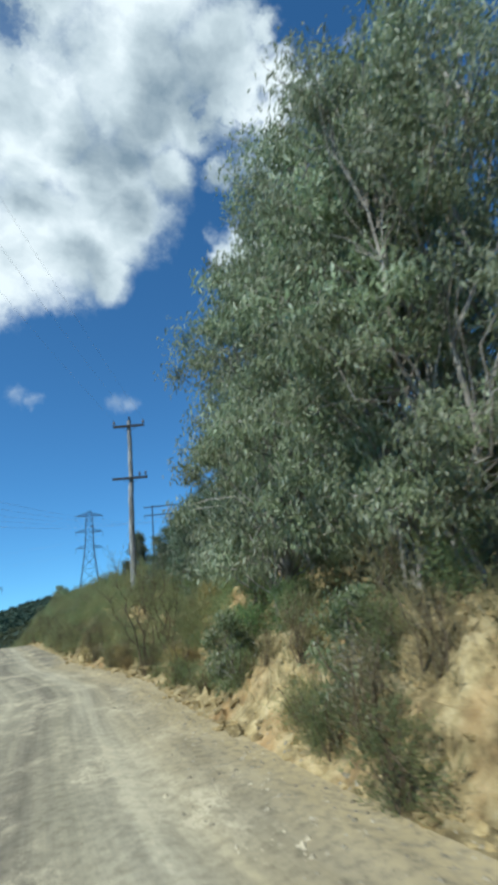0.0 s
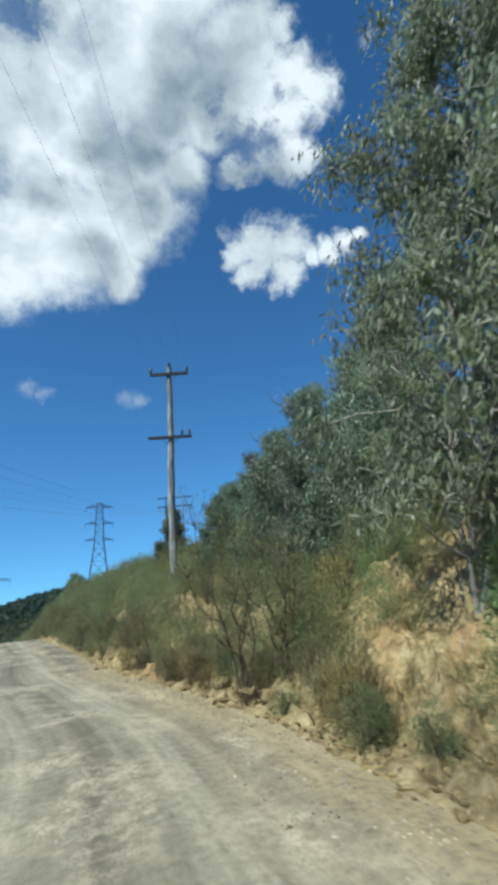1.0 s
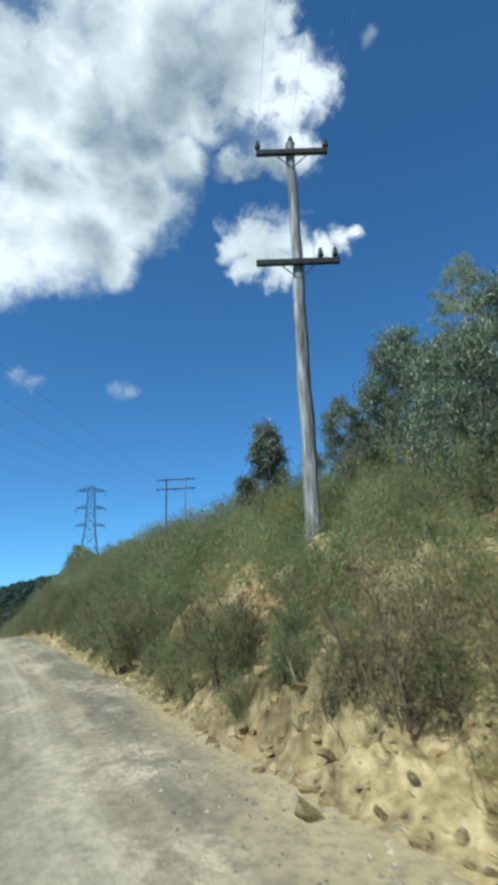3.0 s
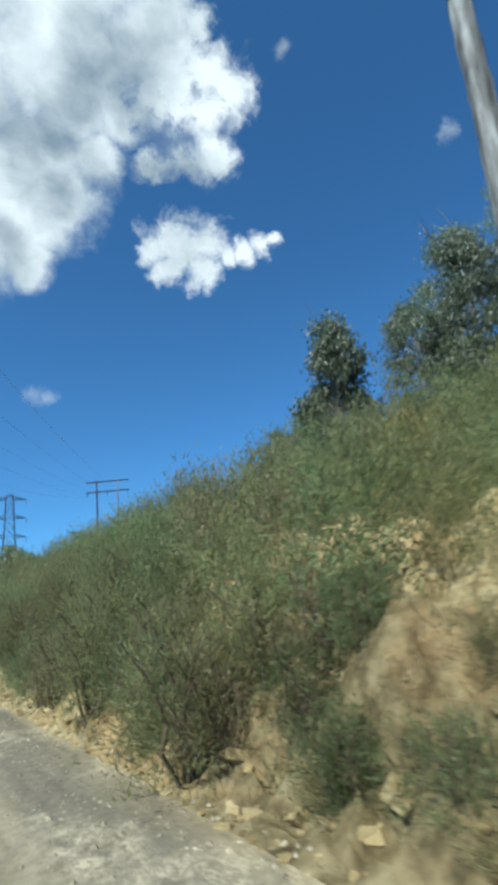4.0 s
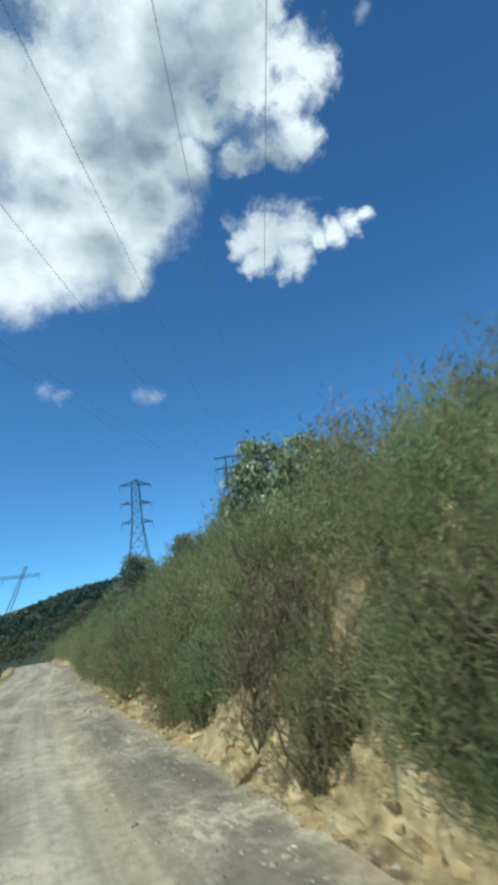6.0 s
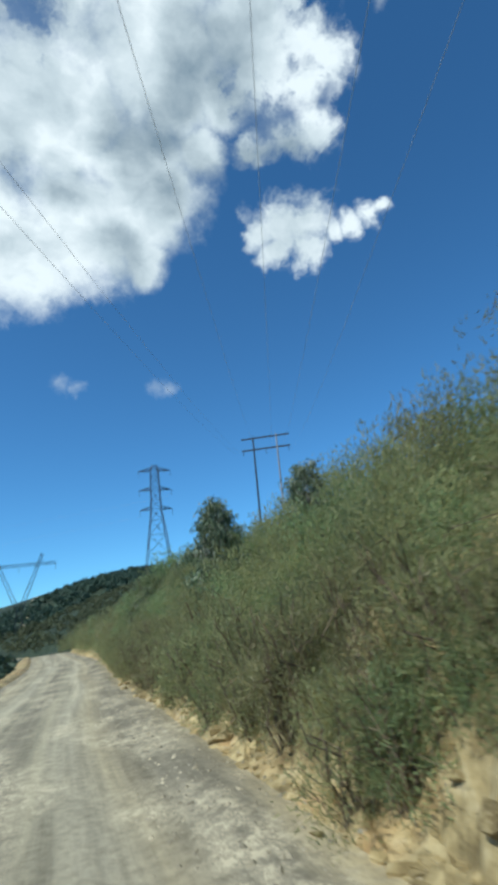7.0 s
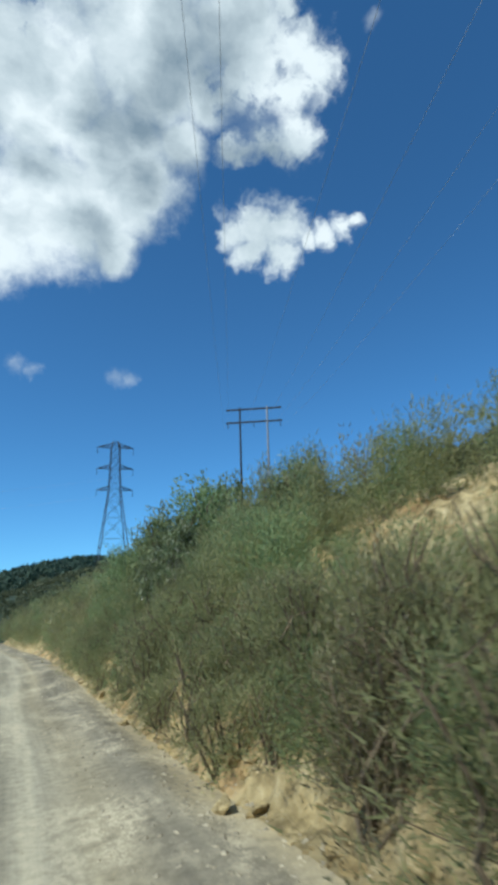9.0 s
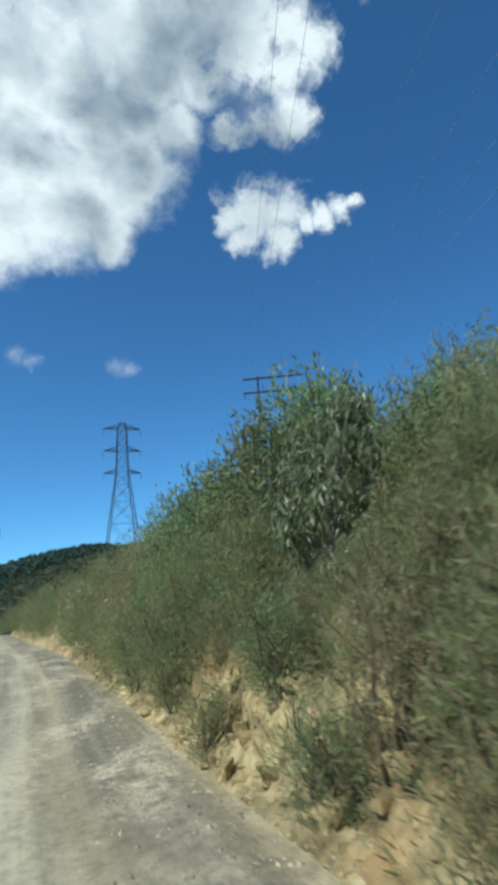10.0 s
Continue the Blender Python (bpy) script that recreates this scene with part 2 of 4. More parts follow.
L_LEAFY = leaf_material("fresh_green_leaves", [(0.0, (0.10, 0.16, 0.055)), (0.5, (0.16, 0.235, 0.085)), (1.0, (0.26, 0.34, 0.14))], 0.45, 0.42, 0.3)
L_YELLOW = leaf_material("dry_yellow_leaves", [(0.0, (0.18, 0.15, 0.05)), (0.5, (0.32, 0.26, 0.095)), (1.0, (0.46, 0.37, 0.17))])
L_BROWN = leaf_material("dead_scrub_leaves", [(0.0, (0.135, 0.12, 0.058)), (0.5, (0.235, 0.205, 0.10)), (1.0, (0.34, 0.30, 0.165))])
# gum leaves: the last, palest stop paints sun glints onto single leaves
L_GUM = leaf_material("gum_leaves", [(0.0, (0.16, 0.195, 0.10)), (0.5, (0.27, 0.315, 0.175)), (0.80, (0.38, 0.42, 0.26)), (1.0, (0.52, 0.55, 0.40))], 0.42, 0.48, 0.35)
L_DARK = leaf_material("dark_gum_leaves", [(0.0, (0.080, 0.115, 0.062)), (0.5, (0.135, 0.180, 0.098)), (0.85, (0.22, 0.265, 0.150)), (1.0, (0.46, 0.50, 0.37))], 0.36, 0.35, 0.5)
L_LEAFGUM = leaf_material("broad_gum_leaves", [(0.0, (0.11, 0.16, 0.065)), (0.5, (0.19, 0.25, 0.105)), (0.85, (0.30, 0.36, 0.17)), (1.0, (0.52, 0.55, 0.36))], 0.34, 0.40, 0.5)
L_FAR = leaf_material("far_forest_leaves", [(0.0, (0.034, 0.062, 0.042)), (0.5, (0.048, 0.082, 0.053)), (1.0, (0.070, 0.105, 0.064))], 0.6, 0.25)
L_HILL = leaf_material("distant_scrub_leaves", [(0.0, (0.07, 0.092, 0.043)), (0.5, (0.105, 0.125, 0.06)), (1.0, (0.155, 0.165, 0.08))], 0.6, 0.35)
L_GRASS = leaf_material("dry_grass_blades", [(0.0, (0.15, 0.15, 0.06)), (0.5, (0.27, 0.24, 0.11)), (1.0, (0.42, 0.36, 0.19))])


def road_material():
    """Graded gravel: pale worn wheel tracks, ochre fines between them, a grey windrow of loose gravel along the edge."""
    m = bpy.data.materials.new("graded_gravel")
    m.use_nodes = True
    t = m.node_tree
    b = t.nodes["Principled BSDF"]
    b.inputs["Roughness"].default_value, b.inputs["Specular IOR Level"].default_value = 0.95, 0.15
    uv = t.nodes.new("ShaderNodeUVMap")
    uv.uv_map = "along"

    def stretched(sx, sy):
        mp = t.nodes.new("ShaderNodeMapping")
        mp.inputs["Scale"].default_value = (sx, sy, 1.0)
        link(t, uv.outputs[0], mp.inputs["Vector"])
        return mp.outputs[0]

    # the bands wander from side to side as the traffic does
    wander = noise_node(t, stretched(0.15, 0.06), 1.0, 2.0, 0.5)
    sep = t.nodes.new("ShaderNodeSeparateXYZ")
    link(t, uv.outputs[0], sep.inputs[0])
    across = math_node(t, "ADD", sep.outputs["X"], math_node(t, "MULTIPLY", math_node(t, "SUBTRACT", wander.outputs["Fac"], 0.5), 1.2))
    across = math_node(t, "DIVIDE", math_node(t, "ADD", across, 5.0), 5.0)
    fines, ochre, grey, pale = (0.275, 0.247, 0.170), (0.315, 0.272, 0.176), (0.212, 0.188, 0.134), (0.400, 0.360, 0.255)
    band = ramp_node(t, across, [(0.0, grey), (0.12, ochre), (0.24, fines), (0.34, pale), (0.42, fines), (0.50, grey), (0.58, fines), (0.68, pale), (0.76, ochre), (0.84, grey), (0.94, grey), (1.0, ochre)])
    streak = noise_node(t, stretched(4.0, 0.10), 1.0, 6.0, 0.62)
    col = mix_node(t, 1.0, band, ramp_node(t, streak.outputs["Fac"], [(0.32, (0.72, 0.71, 0.69)), (0.5, (1.0, 0.99, 0.97)), (0.68, (1.30, 1.28, 1.22))]), "MULTIPLY")
    grain = noise_node(t, stretched(1, 1), 9.0, 8.0, 0.7)
    col = mix_node(t, 1.0, col, ramp_node(t, grain.outputs["Fac"], [(0.34, (0.72, 0.71, 0.69)), (0.52, (1.0, 1.0, 1.0)), (0.70, (1.24, 1.22, 1.18))]), "MULTIPLY")
    # pale broken rock showing through
    rock, fine = noise_node(t, stretched(0.8, 0.42), 1.3, 3.0, 0.5), noise_node(t, stretched(1, 0.8), 3.6, 6.0, 0.72)
    cracks = t.nodes.new("ShaderNodeTexVoronoi")
    cracks.feature = "DISTANCE_TO_EDGE"
    cracks.inputs["Scale"].default_value = 5.5
    shaken = t.nodes.new("ShaderNodeVectorMath")
    shaken.operation = "ADD"
    link(t, stretched(1, 0.75), shaken.inputs[0])
    link(t, fine.outputs["Color"], shaken.inputs[1])
    link(t, shaken.outputs[0], cracks.inputs["Vector"])
    piece = ramp_node(t, cracks.outputs["Distance"], [(0.03, (0.15, 0.15, 0.15)), (0.12, (1, 1, 1))])
    bare = math_node(t, "MULTIPLY", ramp_node(t, rock.outputs["Fac"], [(0.46, (0, 0, 0)), (0.60, (1, 1, 1))]), math_node(t, "MULTIPLY", piece, ramp_node(t, fine.outputs["Fac"], [(0.40, (0, 0, 0)), (0.54, (1, 1, 1))])))
    col = mix_node(t, math_node(t, "MULTIPLY", bare, 0.8), col, (0.58, 0.50, 0.33))
    # ochre earth washed down from the bank over the shoulder
    wash = noise_node(t, stretched(0.30, 0.09), 1.0, 5.0, 0.55)
    low = math_node(t, "SUBTRACT", 1.0, math_node(t, "DIVIDE", math_node(t, "SUBTRACT", sep.outputs["Y"], 21.0), 9.0, True), True)
    reach = math_node(t, "ADD", math_node(t, "ADD", math_node(t, "MULTIPLY", sep.outputs["X"], 0.30), wash.outputs["Fac"]), math_node(t, "MULTIPLY", low, 0.30))
    shoulder = math_node(t, "MULTIPLY", ramp_node(t, reach, [(0.44, (0, 0, 0)), (0.62, (1, 1, 1))]), ramp_node(t, grain.outputs["Fac"], [(0.36, (0.25, 0.25, 0.25)), (0.55, (1, 1, 1))]))
    col = mix_node(t, math_node(t, "MULTIPLY", shoulder, 0.8), col, (0.47, 0.375, 0.20))
    link(t, col, b.inputs["Base Color"])
    rel = noise_node(t, stretched(1, 1), 26.0, 6.0, 0.7)
    h = math_node(t, "ADD", math_node(t, "MULTIPLY", rel.outputs["Fac"], 0.5), math_node(t, "ADD", math_node(t, "MULTIPLY", fine.outputs["Fac"], 0.8), math_node(t, "MULTIPLY", streak.outputs["Fac"], 0.5)))
    bp = t.nodes.new("ShaderNodeBump")
    bp.inputs["Strength"].default_value, bp.inputs["Distance"].default_value = 0.40, 0.025
    link(t, h, bp.inputs["Height"])
    link(t, bp.outputs[0], b.inputs["Normal"])
    return m


M_ROAD = road_material()


# ---------------------------------------------------------------- the lie of the land
ROAD_Y = np.array([-400, -40, 0, 16.3, 26, 33.4, 45.4, 53, 60.7, 67.9, 71.7, 90, 110, 128, 150, 220, 260])
ROAD_H = np.array([30, 3.4, -0.05, -1.42, -2.1, -2.68, -3.4, -4.35, -5.4, -6.55, -7.1, -9.5, -12.2, -14.4, -18.0, -27, -31])
EDGE_Y = np.array([-40, 4, 9, 14, 19.5, 23, 30, 38, 45, 50, 58, 64, 70, 77, 85, 95, 110, 130, 150, 220])
EDGE_X = np.array([3.2, 2.5, 2.8, 3.3, 2.8, 2.35, 2.4, 2.1, 1.7, 1.4, 1.35, 1.5, 1.65, 1.75, 2.0, 2.0, 1.4, 0.3, -3.0, -25])
ROAD_WIDTH = 5.0


def smooth_table(ys, vs):
    fine = np.arange(-420, 270, 0.5)
    v = np.interp(fine, ys, vs)
    k = np.hanning(13)
    k /= k.sum()
    return fine, np.convolve(np.pad(v, 6, mode="edge"), k, "valid")


ROAD_T, EDGE_T = smooth_table(ROAD_Y, ROAD_H), smooth_table(EDGE_Y, EDGE_X)


def road_z(y):
    return np.interp(y, *ROAD_T)


def edge_x(y):
    return np.interp(y, *EDGE_T)


def lattice(ix, iy, seed):
    h = (ix.astype(np.int64) * 374761393 + iy.astype(np.int64) * 668265263 + seed * 1442695041) & 0xFFFFFFFF
    h = ((h ^ (h >> 13)) * 1274126177) & 0xFFFFFFFF
    return ((h ^ (h >> 16)) & 0xFFFF) / 65535.0


def value_noise(x, y, seed=0):
    ix, iy = np.floor(x), np.floor(y)
    fx, fy = x - ix, y - iy
    fx, fy = fx * fx * (3 - 2 * fx), fy * fy * (3 - 2 * fy)
    a, b = lattice(ix, iy, seed), lattice(ix + 1, iy, seed)
    c, d = lattice(ix, iy + 1, seed), lattice(ix + 1, iy + 1, seed)
    return (a * (1 - fx) + b * fx) * (1 - fy) + (c * (1 - fx) + d * fx) * fy - 0.5


def fbm(x, y, octaves=4, seed=0):
    s, a = 0.0, 1.0
    for i in range(octaves):
        s = s + a * value_noise(x * 2 ** i, y * 2 ** i, seed + i)
        a *= 0.55
    return s


def blocky(u, y, size, seed):
    """Broken lumps with flat tops and steep sides."""
    a = u / size + 1.1 * fbm(u / size * 0.7 + 5, y / size * 0.7, 2, seed)
    b = y / size * 0.8 + 1.1 * fbm(u / size * 0.7, y / size * 0.7 + 8, 2, seed + 3)
    return lattice(np.floor(a), np.floor(b), seed + 6)


def step(a, b, v):
    t = np.clip((v - a) / (b - a), 0, 1)
    return t * t * (3 - 2 * t)


SLOPE_U = [0, 0.25, 0.6, 1.2, 2, 3, 4, 6, 8, 12, 20, 40, 100, 250, 600, 3000]
SLOPE_H = [0, 0.10, 0.45, 1.05, 1.65, 2.2, 2.7, 3.45, 4.2, 5.5, 7.9, 14, 26, 45, 60, 60]
CUT_H = [0, 0.04, 0.10, 0.25, 0.75, 1.75, 2.15, 2.9, 3.7, 5.0, 7.5, 14, 26, 45, 60, 60]
NEAR_H = [0, 0.10, 0.48, 0.98, 1.25, 1.45, 1.65, 2.3, 3.1, 4.6, 7.3, 14, 26, 45, 60, 60]
RIDGE_AZ = [-180, -90, -30, -12, -5.7, -0.5, 3.5, 7.4, 9, 14, 30, 60, 90, 180]
RIDGE_EL = [0, -1, -3.5, -4.6, -4.4, -3.0, -1.75, -1.25, -1.35, -1.6, -1.0, 1.0, 2.0, 0]


def ground_z(u, y):
    """Height of the ground u metres to the right of the road's right edge, y metres along it."""
    u, y = np.broadcast_arrays(np.asarray(u, float), np.asarray(y, float))
    x = edge_x(y) + u
    base = road_z(y)
    cut, near = step(7, 10, y) * (1 - step(20, 24, y)), 1 - step(7, 10, y)
    rise = np.interp(u, SLOPE_U, SLOPE_H) * (1 - cut - near) + np.interp(u, SLOPE_U, CUT_H) * cut + np.interp(u, SLOPE_U, NEAR_H) * near
    rough = step(0.15, 0.9, u) * (1 - step(25, 60, u))
    # broken ledges and lumps on the bank
    lumps = 0.42 * fbm(u * 0.55, y * 0.5, 3, 11) + 0.20 * fbm(u * 2.1, y * 1.8, 3, 5)
    crag = np.abs(fbm(u * 1.4 + 9, y * 1.1, 3, 31))
    ledge = np.abs(fbm(u * 2.6 + 3, y * 2.2, 3, 57))
    block = 0.26 * (blocky(u, y, 0.62, 71) - 0.5) + 0.17 * (blocky(u, y, 0.30, 72) - 0.5) + 0.09 * (blocky(u, y, 0.17, 77) - 0.5)
    rise = rise + block * np.clip(u / 0.32, 0, 1) * (1 - step(3, 4.5, u))
    # the shelf above the first cut lies lower than the slope further on
    rise = rise - 0.45 * step(1.9, 2.9, u) * (1 - step(7, 13, u)) * step(14, 18, y) * (1 - step(28.5, 31.5, y))
    # an overhung brow of pale rock above the far cut
    rise = rise + 0.28 * step(2.72, 2.98, u + 0.35 * fbm(y * 1.1, y * 0 + 3, 2, 61)) * (1 - step(3.4, 6.5, u)) * step(66.0, 67.0, y) * (1 - step(70.0, 71.2, y))
    rise = rise + rough * (lumps + (0.34 * (0.25 - crag) + 0.22 * (0.22 - ledge)) * (1 - step(3, 7, u)))
    v = -(u + ROAD_WIDTH)
    fall = 0.16 * np.exp(-((v - 0.5) / 0.45) ** 2) - 0.42 * np.clip(v - 0.8, 0, 70) + step(0.2, 3, v) * 0.5 * fbm(x * 0.3, y * 0.3, 3, 3)
    camber = 0.05 * (1 - ((u + 2.5) / 2.5) ** 2)
    ruts = -0.035 * np.exp(-((u + 1.25) / 0.28) ** 2) - 0.035 * np.exp(-((u + 3.0) / 0.28) ** 2) + 0.05 * np.exp(-((u + 0.45) / 0.22) ** 2) * (0.5 + value_noise(y * 0.4, y * 0 + 7, 2))
    flat = camber + ruts + 0.03 * fbm(u * 1.2, y * 0.5, 3, 8) + 0.006 * fbm(u * 5.1 + y * 3.7, y * 5.3 - u * 3.3, 3, 9)
    near = base + np.where(u > 0, rise + (0.03 + 0.05 * fbm(u * 3, y * 3, 3, 4)) * step(0, 0.2, u), np.where(v > 0, fall, flat))
    d = np.hypot(x, y)
    az = np.degrees(np.arctan2(x, y))
    ridge = -4 + 520 * np.tan(np.radians(np.interp(az, RIDGE_AZ, RIDGE_EL))) + 5 * fbm(x * 0.012, y * 0.012, 4, 21)
    far = np.where(d < 520, -62 + (ridge + 62) * step(270, 520, d), ridge + (-420 - ridge) * step(560, 3000, d))
    return near + (far - near) * np.maximum(step(225, 330, d), 0)


def ground_at(x, y):
    return float(ground_z(x - float(edge_x(y)), y))


def spaced(*runs):
    """Grid lines from runs of (start, end, spacing), the last end included."""
    return np.concatenate([np.arange(a, b - s * 0.5, s) for a, b, s in runs] + [np.array([runs[-1][1]])])


U_LINES = spaced((-3000, -600, 400), (-600, -100, 50), (-100, -25, 6), (-25, -7, 1.5), (-7, -5, 0.2), (-5, 0, 0.125), (0, 3.2, 0.075), (3.2, 9, 0.29), (9, 24, 1.0), (24, 60, 4), (60, 300, 20), (300, 3000, 300))
Y_LINES = spaced((-3000, -400, 400), (-400, -60, 30), (-60, -2, 2), (-2, 88, 0.13), (88, 140, 0.6), (140, 240, 4), (240, 560, 8), (560, 1500, 60), (1500, 4200, 300))


def mesh_from(name, verts, faces, smooth=False):
    me = bpy.data.meshes.new(name)
    me.from_pydata(np.asarray(verts).tolist(), [], faces if isinstance(faces, list) else np.asarray(faces).tolist())
    if smooth:
        me.polygons.foreach_set("use_smooth", [True] * len(me.polygons))
    me.update()
    return me


def sheet(name, us, ys, mat):
    uu, yy = np.meshgrid(us, ys)
    zz = ground_z(uu, yy)
    # the bank's face is pushed in and out a little, so that it is no smooth curtain
    push = 0.16 * fbm(yy * 1.3, zz * 1.7, 3, 41) * step(0.3, 0.9, uu) * (1 - step(5, 8, uu))
    xx = edge_x(yy) + uu + push
    v = np.stack([xx.ravel(), yy.ravel(), zz.ravel()], 1)
    n = len(us)
    i = (np.arange(len(ys) - 1)[:, None] * n + np.arange(n - 1)[None]).ravel()
    me = mesh_from(name, v, np.stack([i, i + 1, i + n + 1, i + n], 1), name != "ground_bank_side")
    lay = me.uv_layers.new(name="along")
    idx = np.empty(len(me.loops), np.int32)
    me.loops.foreach_get("vertex_index", idx)
    lay.data.foreach_set("uv", np.stack([uu.ravel()[idx], yy.ravel()[idx]], 1).astype(np.float32).ravel())
    me.materials.append(mat)
    me.materials.append(M_VALLEY)
    me.materials.append(M_HILL)
    if name != "road":
        mid_u, mid_y = ((uu[:-1, :-1] + uu[1:, 1:]) / 2).ravel(), ((yy[:-1, :-1] + yy[1:, 1:]) / 2).ravel()
        far = (mid_y > 128) | (mid_u > 30) | (mid_u < -7.5) | (mid_y < -60)
        me.polygons.foreach_set("material_index", np.where(far, 1, np.where(mid_u > 7.5, 2, 0)).astype(np.int32))
    return new(name, me)


LEFT, ROADU, RIGHT = U_LINES[U_LINES <= -5 + 1e-6], U_LINES[(U_LINES >= -5 - 1e-6) & (U_LINES <= 1e-6)], U_LINES[U_LINES >= -1e-6]
tagged(sheet("ground_valley_side", LEFT, Y_LINES[::2], M_BANK), "scrubby ochre ground falling away to the valley", "ground", kind="structure")
tagged(sheet("ground_bank_side", RIGHT, Y_LINES, M_BANK), "ochre earth and rock bank rising from the dirt road", "ground", kind="structure")
tagged(sheet("road", ROADU, Y_LINES, M_ROAD), "grey-brown graded gravel road with pale wheel tracks", "road", kind="structure")


# ---------------------------------------------------------------- plant building
class Soup:
    """Collects vertices and faces of one mesh."""

    def __init__(self):
        self.v, self.f, self.n = [], [], 0

    def add(self, verts, faces):
        self.v.append(np.asarray(verts, float))
        self.f += (np.asarray(faces) + self.n).tolist()
        self.n += len(verts)

    def tube(self, pts, radii, sides=5):
        pts = np.asarray(pts, float)
        n = len(pts)
        radii = np.broadcast_to(np.asarray(radii, float), (n,))
        d = np.gradient(pts, axis=0)
        d /= np.linalg.norm(d, axis=1)[:, None] + 1e-9
        ref = np.where(np.abs(d[:, 2:3]) > 0.9, np.array([[1.0, 0, 0]]), np.array([[0, 0, 1.0]]))
        a = np.cross(d, ref)
        a /= np.linalg.norm(a, axis=1)[:, None] + 1e-9
        b = np.cross(d, a)
        ang = np.arange(sides) * 2 * np.pi / sides
        ring = a[:, None] * np.cos(ang)[None, :, None] + b[:, None] * np.sin(ang)[None, :, None]
        v = (pts[:, None] + ring * radii[:, None, None]).reshape(-1, 3)
        f = [(i * sides + k, i * sides + (k + 1) % sides, (i + 1) * sides + (k + 1) % sides, (i + 1) * sides + k) for i in range(n - 1) for k in range(sides)]
        self.add(v, f)

    def leaves(self, pos, along, length, width, rng):
        """Lens-shaped leaves, bent a little at the middle."""
        n = len(pos)
        along = along / (np.linalg.norm(along, axis=1)[:, None] + 1e-9)
        side = np.cross(along, rng.normal(size=(n, 3)))
        side /= np.linalg.norm(side, axis=1)[:, None] + 1e-9
        ln = (length * rng.uniform(0.6, 1.3, n))[:, None]
        wd = (width * rng.uniform(0.7, 1.3, n))[:, None]
        nor = np.cross(along, side)
        mid = pos + along * ln * 0.45 + nor * ln * 0.08
        v = np.stack([pos, mid + side * wd, pos + along * ln, mid - side * wd], 1).reshape(-1, 3)
        i = np.arange(n) * 4
        self.add(v, np.stack([i, i + 1, i + 2, i + 3], 1))

    def needles(self, pos, along, length, width, rng):
        """Fine pointed leaves, one face each."""
        n = len(pos)
        along = along / (np.linalg.norm(along, axis=1)[:, None] + 1e-9)
        side = np.cross(along, rng.normal(size=(n, 3)))
        side /= np.linalg.norm(side, axis=1)[:, None] + 1e-9
        ln = (length * rng.uniform(0.6, 1.3, n))[:, None]
        wd = (width * rng.uniform(0.7, 1.3, n))[:, None]
        v = np.stack([pos - side * wd, pos + side * wd, pos + along * ln], 1).reshape(-1, 3)
        i = np.arange(n) * 3
        self.add(v, np.stack([i, i + 1, i + 2], 1))

    def mesh(self, name, mat, smooth=False):
        me = mesh_from(name, np.concatenate(self.v), self.f, smooth)
        me.materials.append(mat)
        return me


def curve_between(a, b, rng, wobble=0.1, lift=0.0, n=5):
    t = np.linspace(0, 1, n)[:, None]
    p = np.asarray(a) * (1 - t) + np.asarray(b) * t
    ln = np.linalg.norm(np.asarray(b) - np.asarray(a))
    p[1:-1] += rng.normal(size=(n - 2, 3)) * wobble * ln
    p[:, 2] += lift * ln * (t[:, 0] * (1 - t[:, 0])) * 4
    return p


def scrub_meshes(seed, h, r, twigs, per, leaf, width, mat, up=0.6, loose=0.045, low=0.1):
    """A bush of whippy upright stems with fine leaves along their outer halves."""
    rng = np.random.default_rng(seed)
    wood, fol = Soup(), Soup()
    mains = []
    for k in range(9):
        a = rng.uniform(0, 2 * np.pi)
        top = np.array([math.cos(a) * r * rng.uniform(0.2, 0.75), math.sin(a) * r * rng.uniform(0.2, 0.75), h * rng.uniform(0.6, 0.95)])
        p = curve_between((rng.normal() * 0.05, rng.normal() * 0.05, -0.12), top, rng, 0.05, 0.06, 5)
        mains.append(p)
        wood.tube(p, np.linspace(0.018, 0.005, 5) * (0.5 + h / 2), 4)
    P, D = [], []
    for k in range(twigs):
        m = mains[rng.integers(9)]
        s = m[rng.integers(0, 4)]
        a, q = rng.uniform(0, 2 * np.pi), rng.uniform(0.35, 1) ** 0.6
        zz = rng.uniform(low, 1.0)
        lump = 0.8 + 0.25 * math.sin(a * 3 + seed) + 0.12 * math.sin(a * 7)
        rad = r * q * math.sqrt(max(0.05, 1 - (abs(zz - 0.42) / 0.62) ** 2)) * lump
        e = np.array([math.cos(a) * rad, math.sin(a) * rad, zz * h * rng.uniform(0.82, 1.03)])
        c = curve_between(s, e, rng, 0.06, 0.05, 4)
        if k % 6 == 0:
            wood.tube(c, (0.006, 0.005, 0.004, 0.002), 3)
        t = rng.uniform(0.35, 1.05, per)
        seg = np.clip((t * 3).astype(int), 0, 2)
        base = c[seg] + (c[seg + 1] - c[seg]) * (t * 3 - seg)[:, None]
        P.append(base + rng.normal(size=(per, 3)) * loose)
        way = (e - s) / (np.linalg.norm(e - s) + 1e-6)
        D.append(way + np.array([0, 0, up * 1.2]) + rng.normal(size=(per, 3)) * 0.5)
    P, D = np.concatenate(P), np.concatenate(D)
    fol.needles(P, D, leaf * 1.35, width * 0.58, rng)
    return wood.mesh("stem", M_TWIG), fol.mesh("foliage", mat)


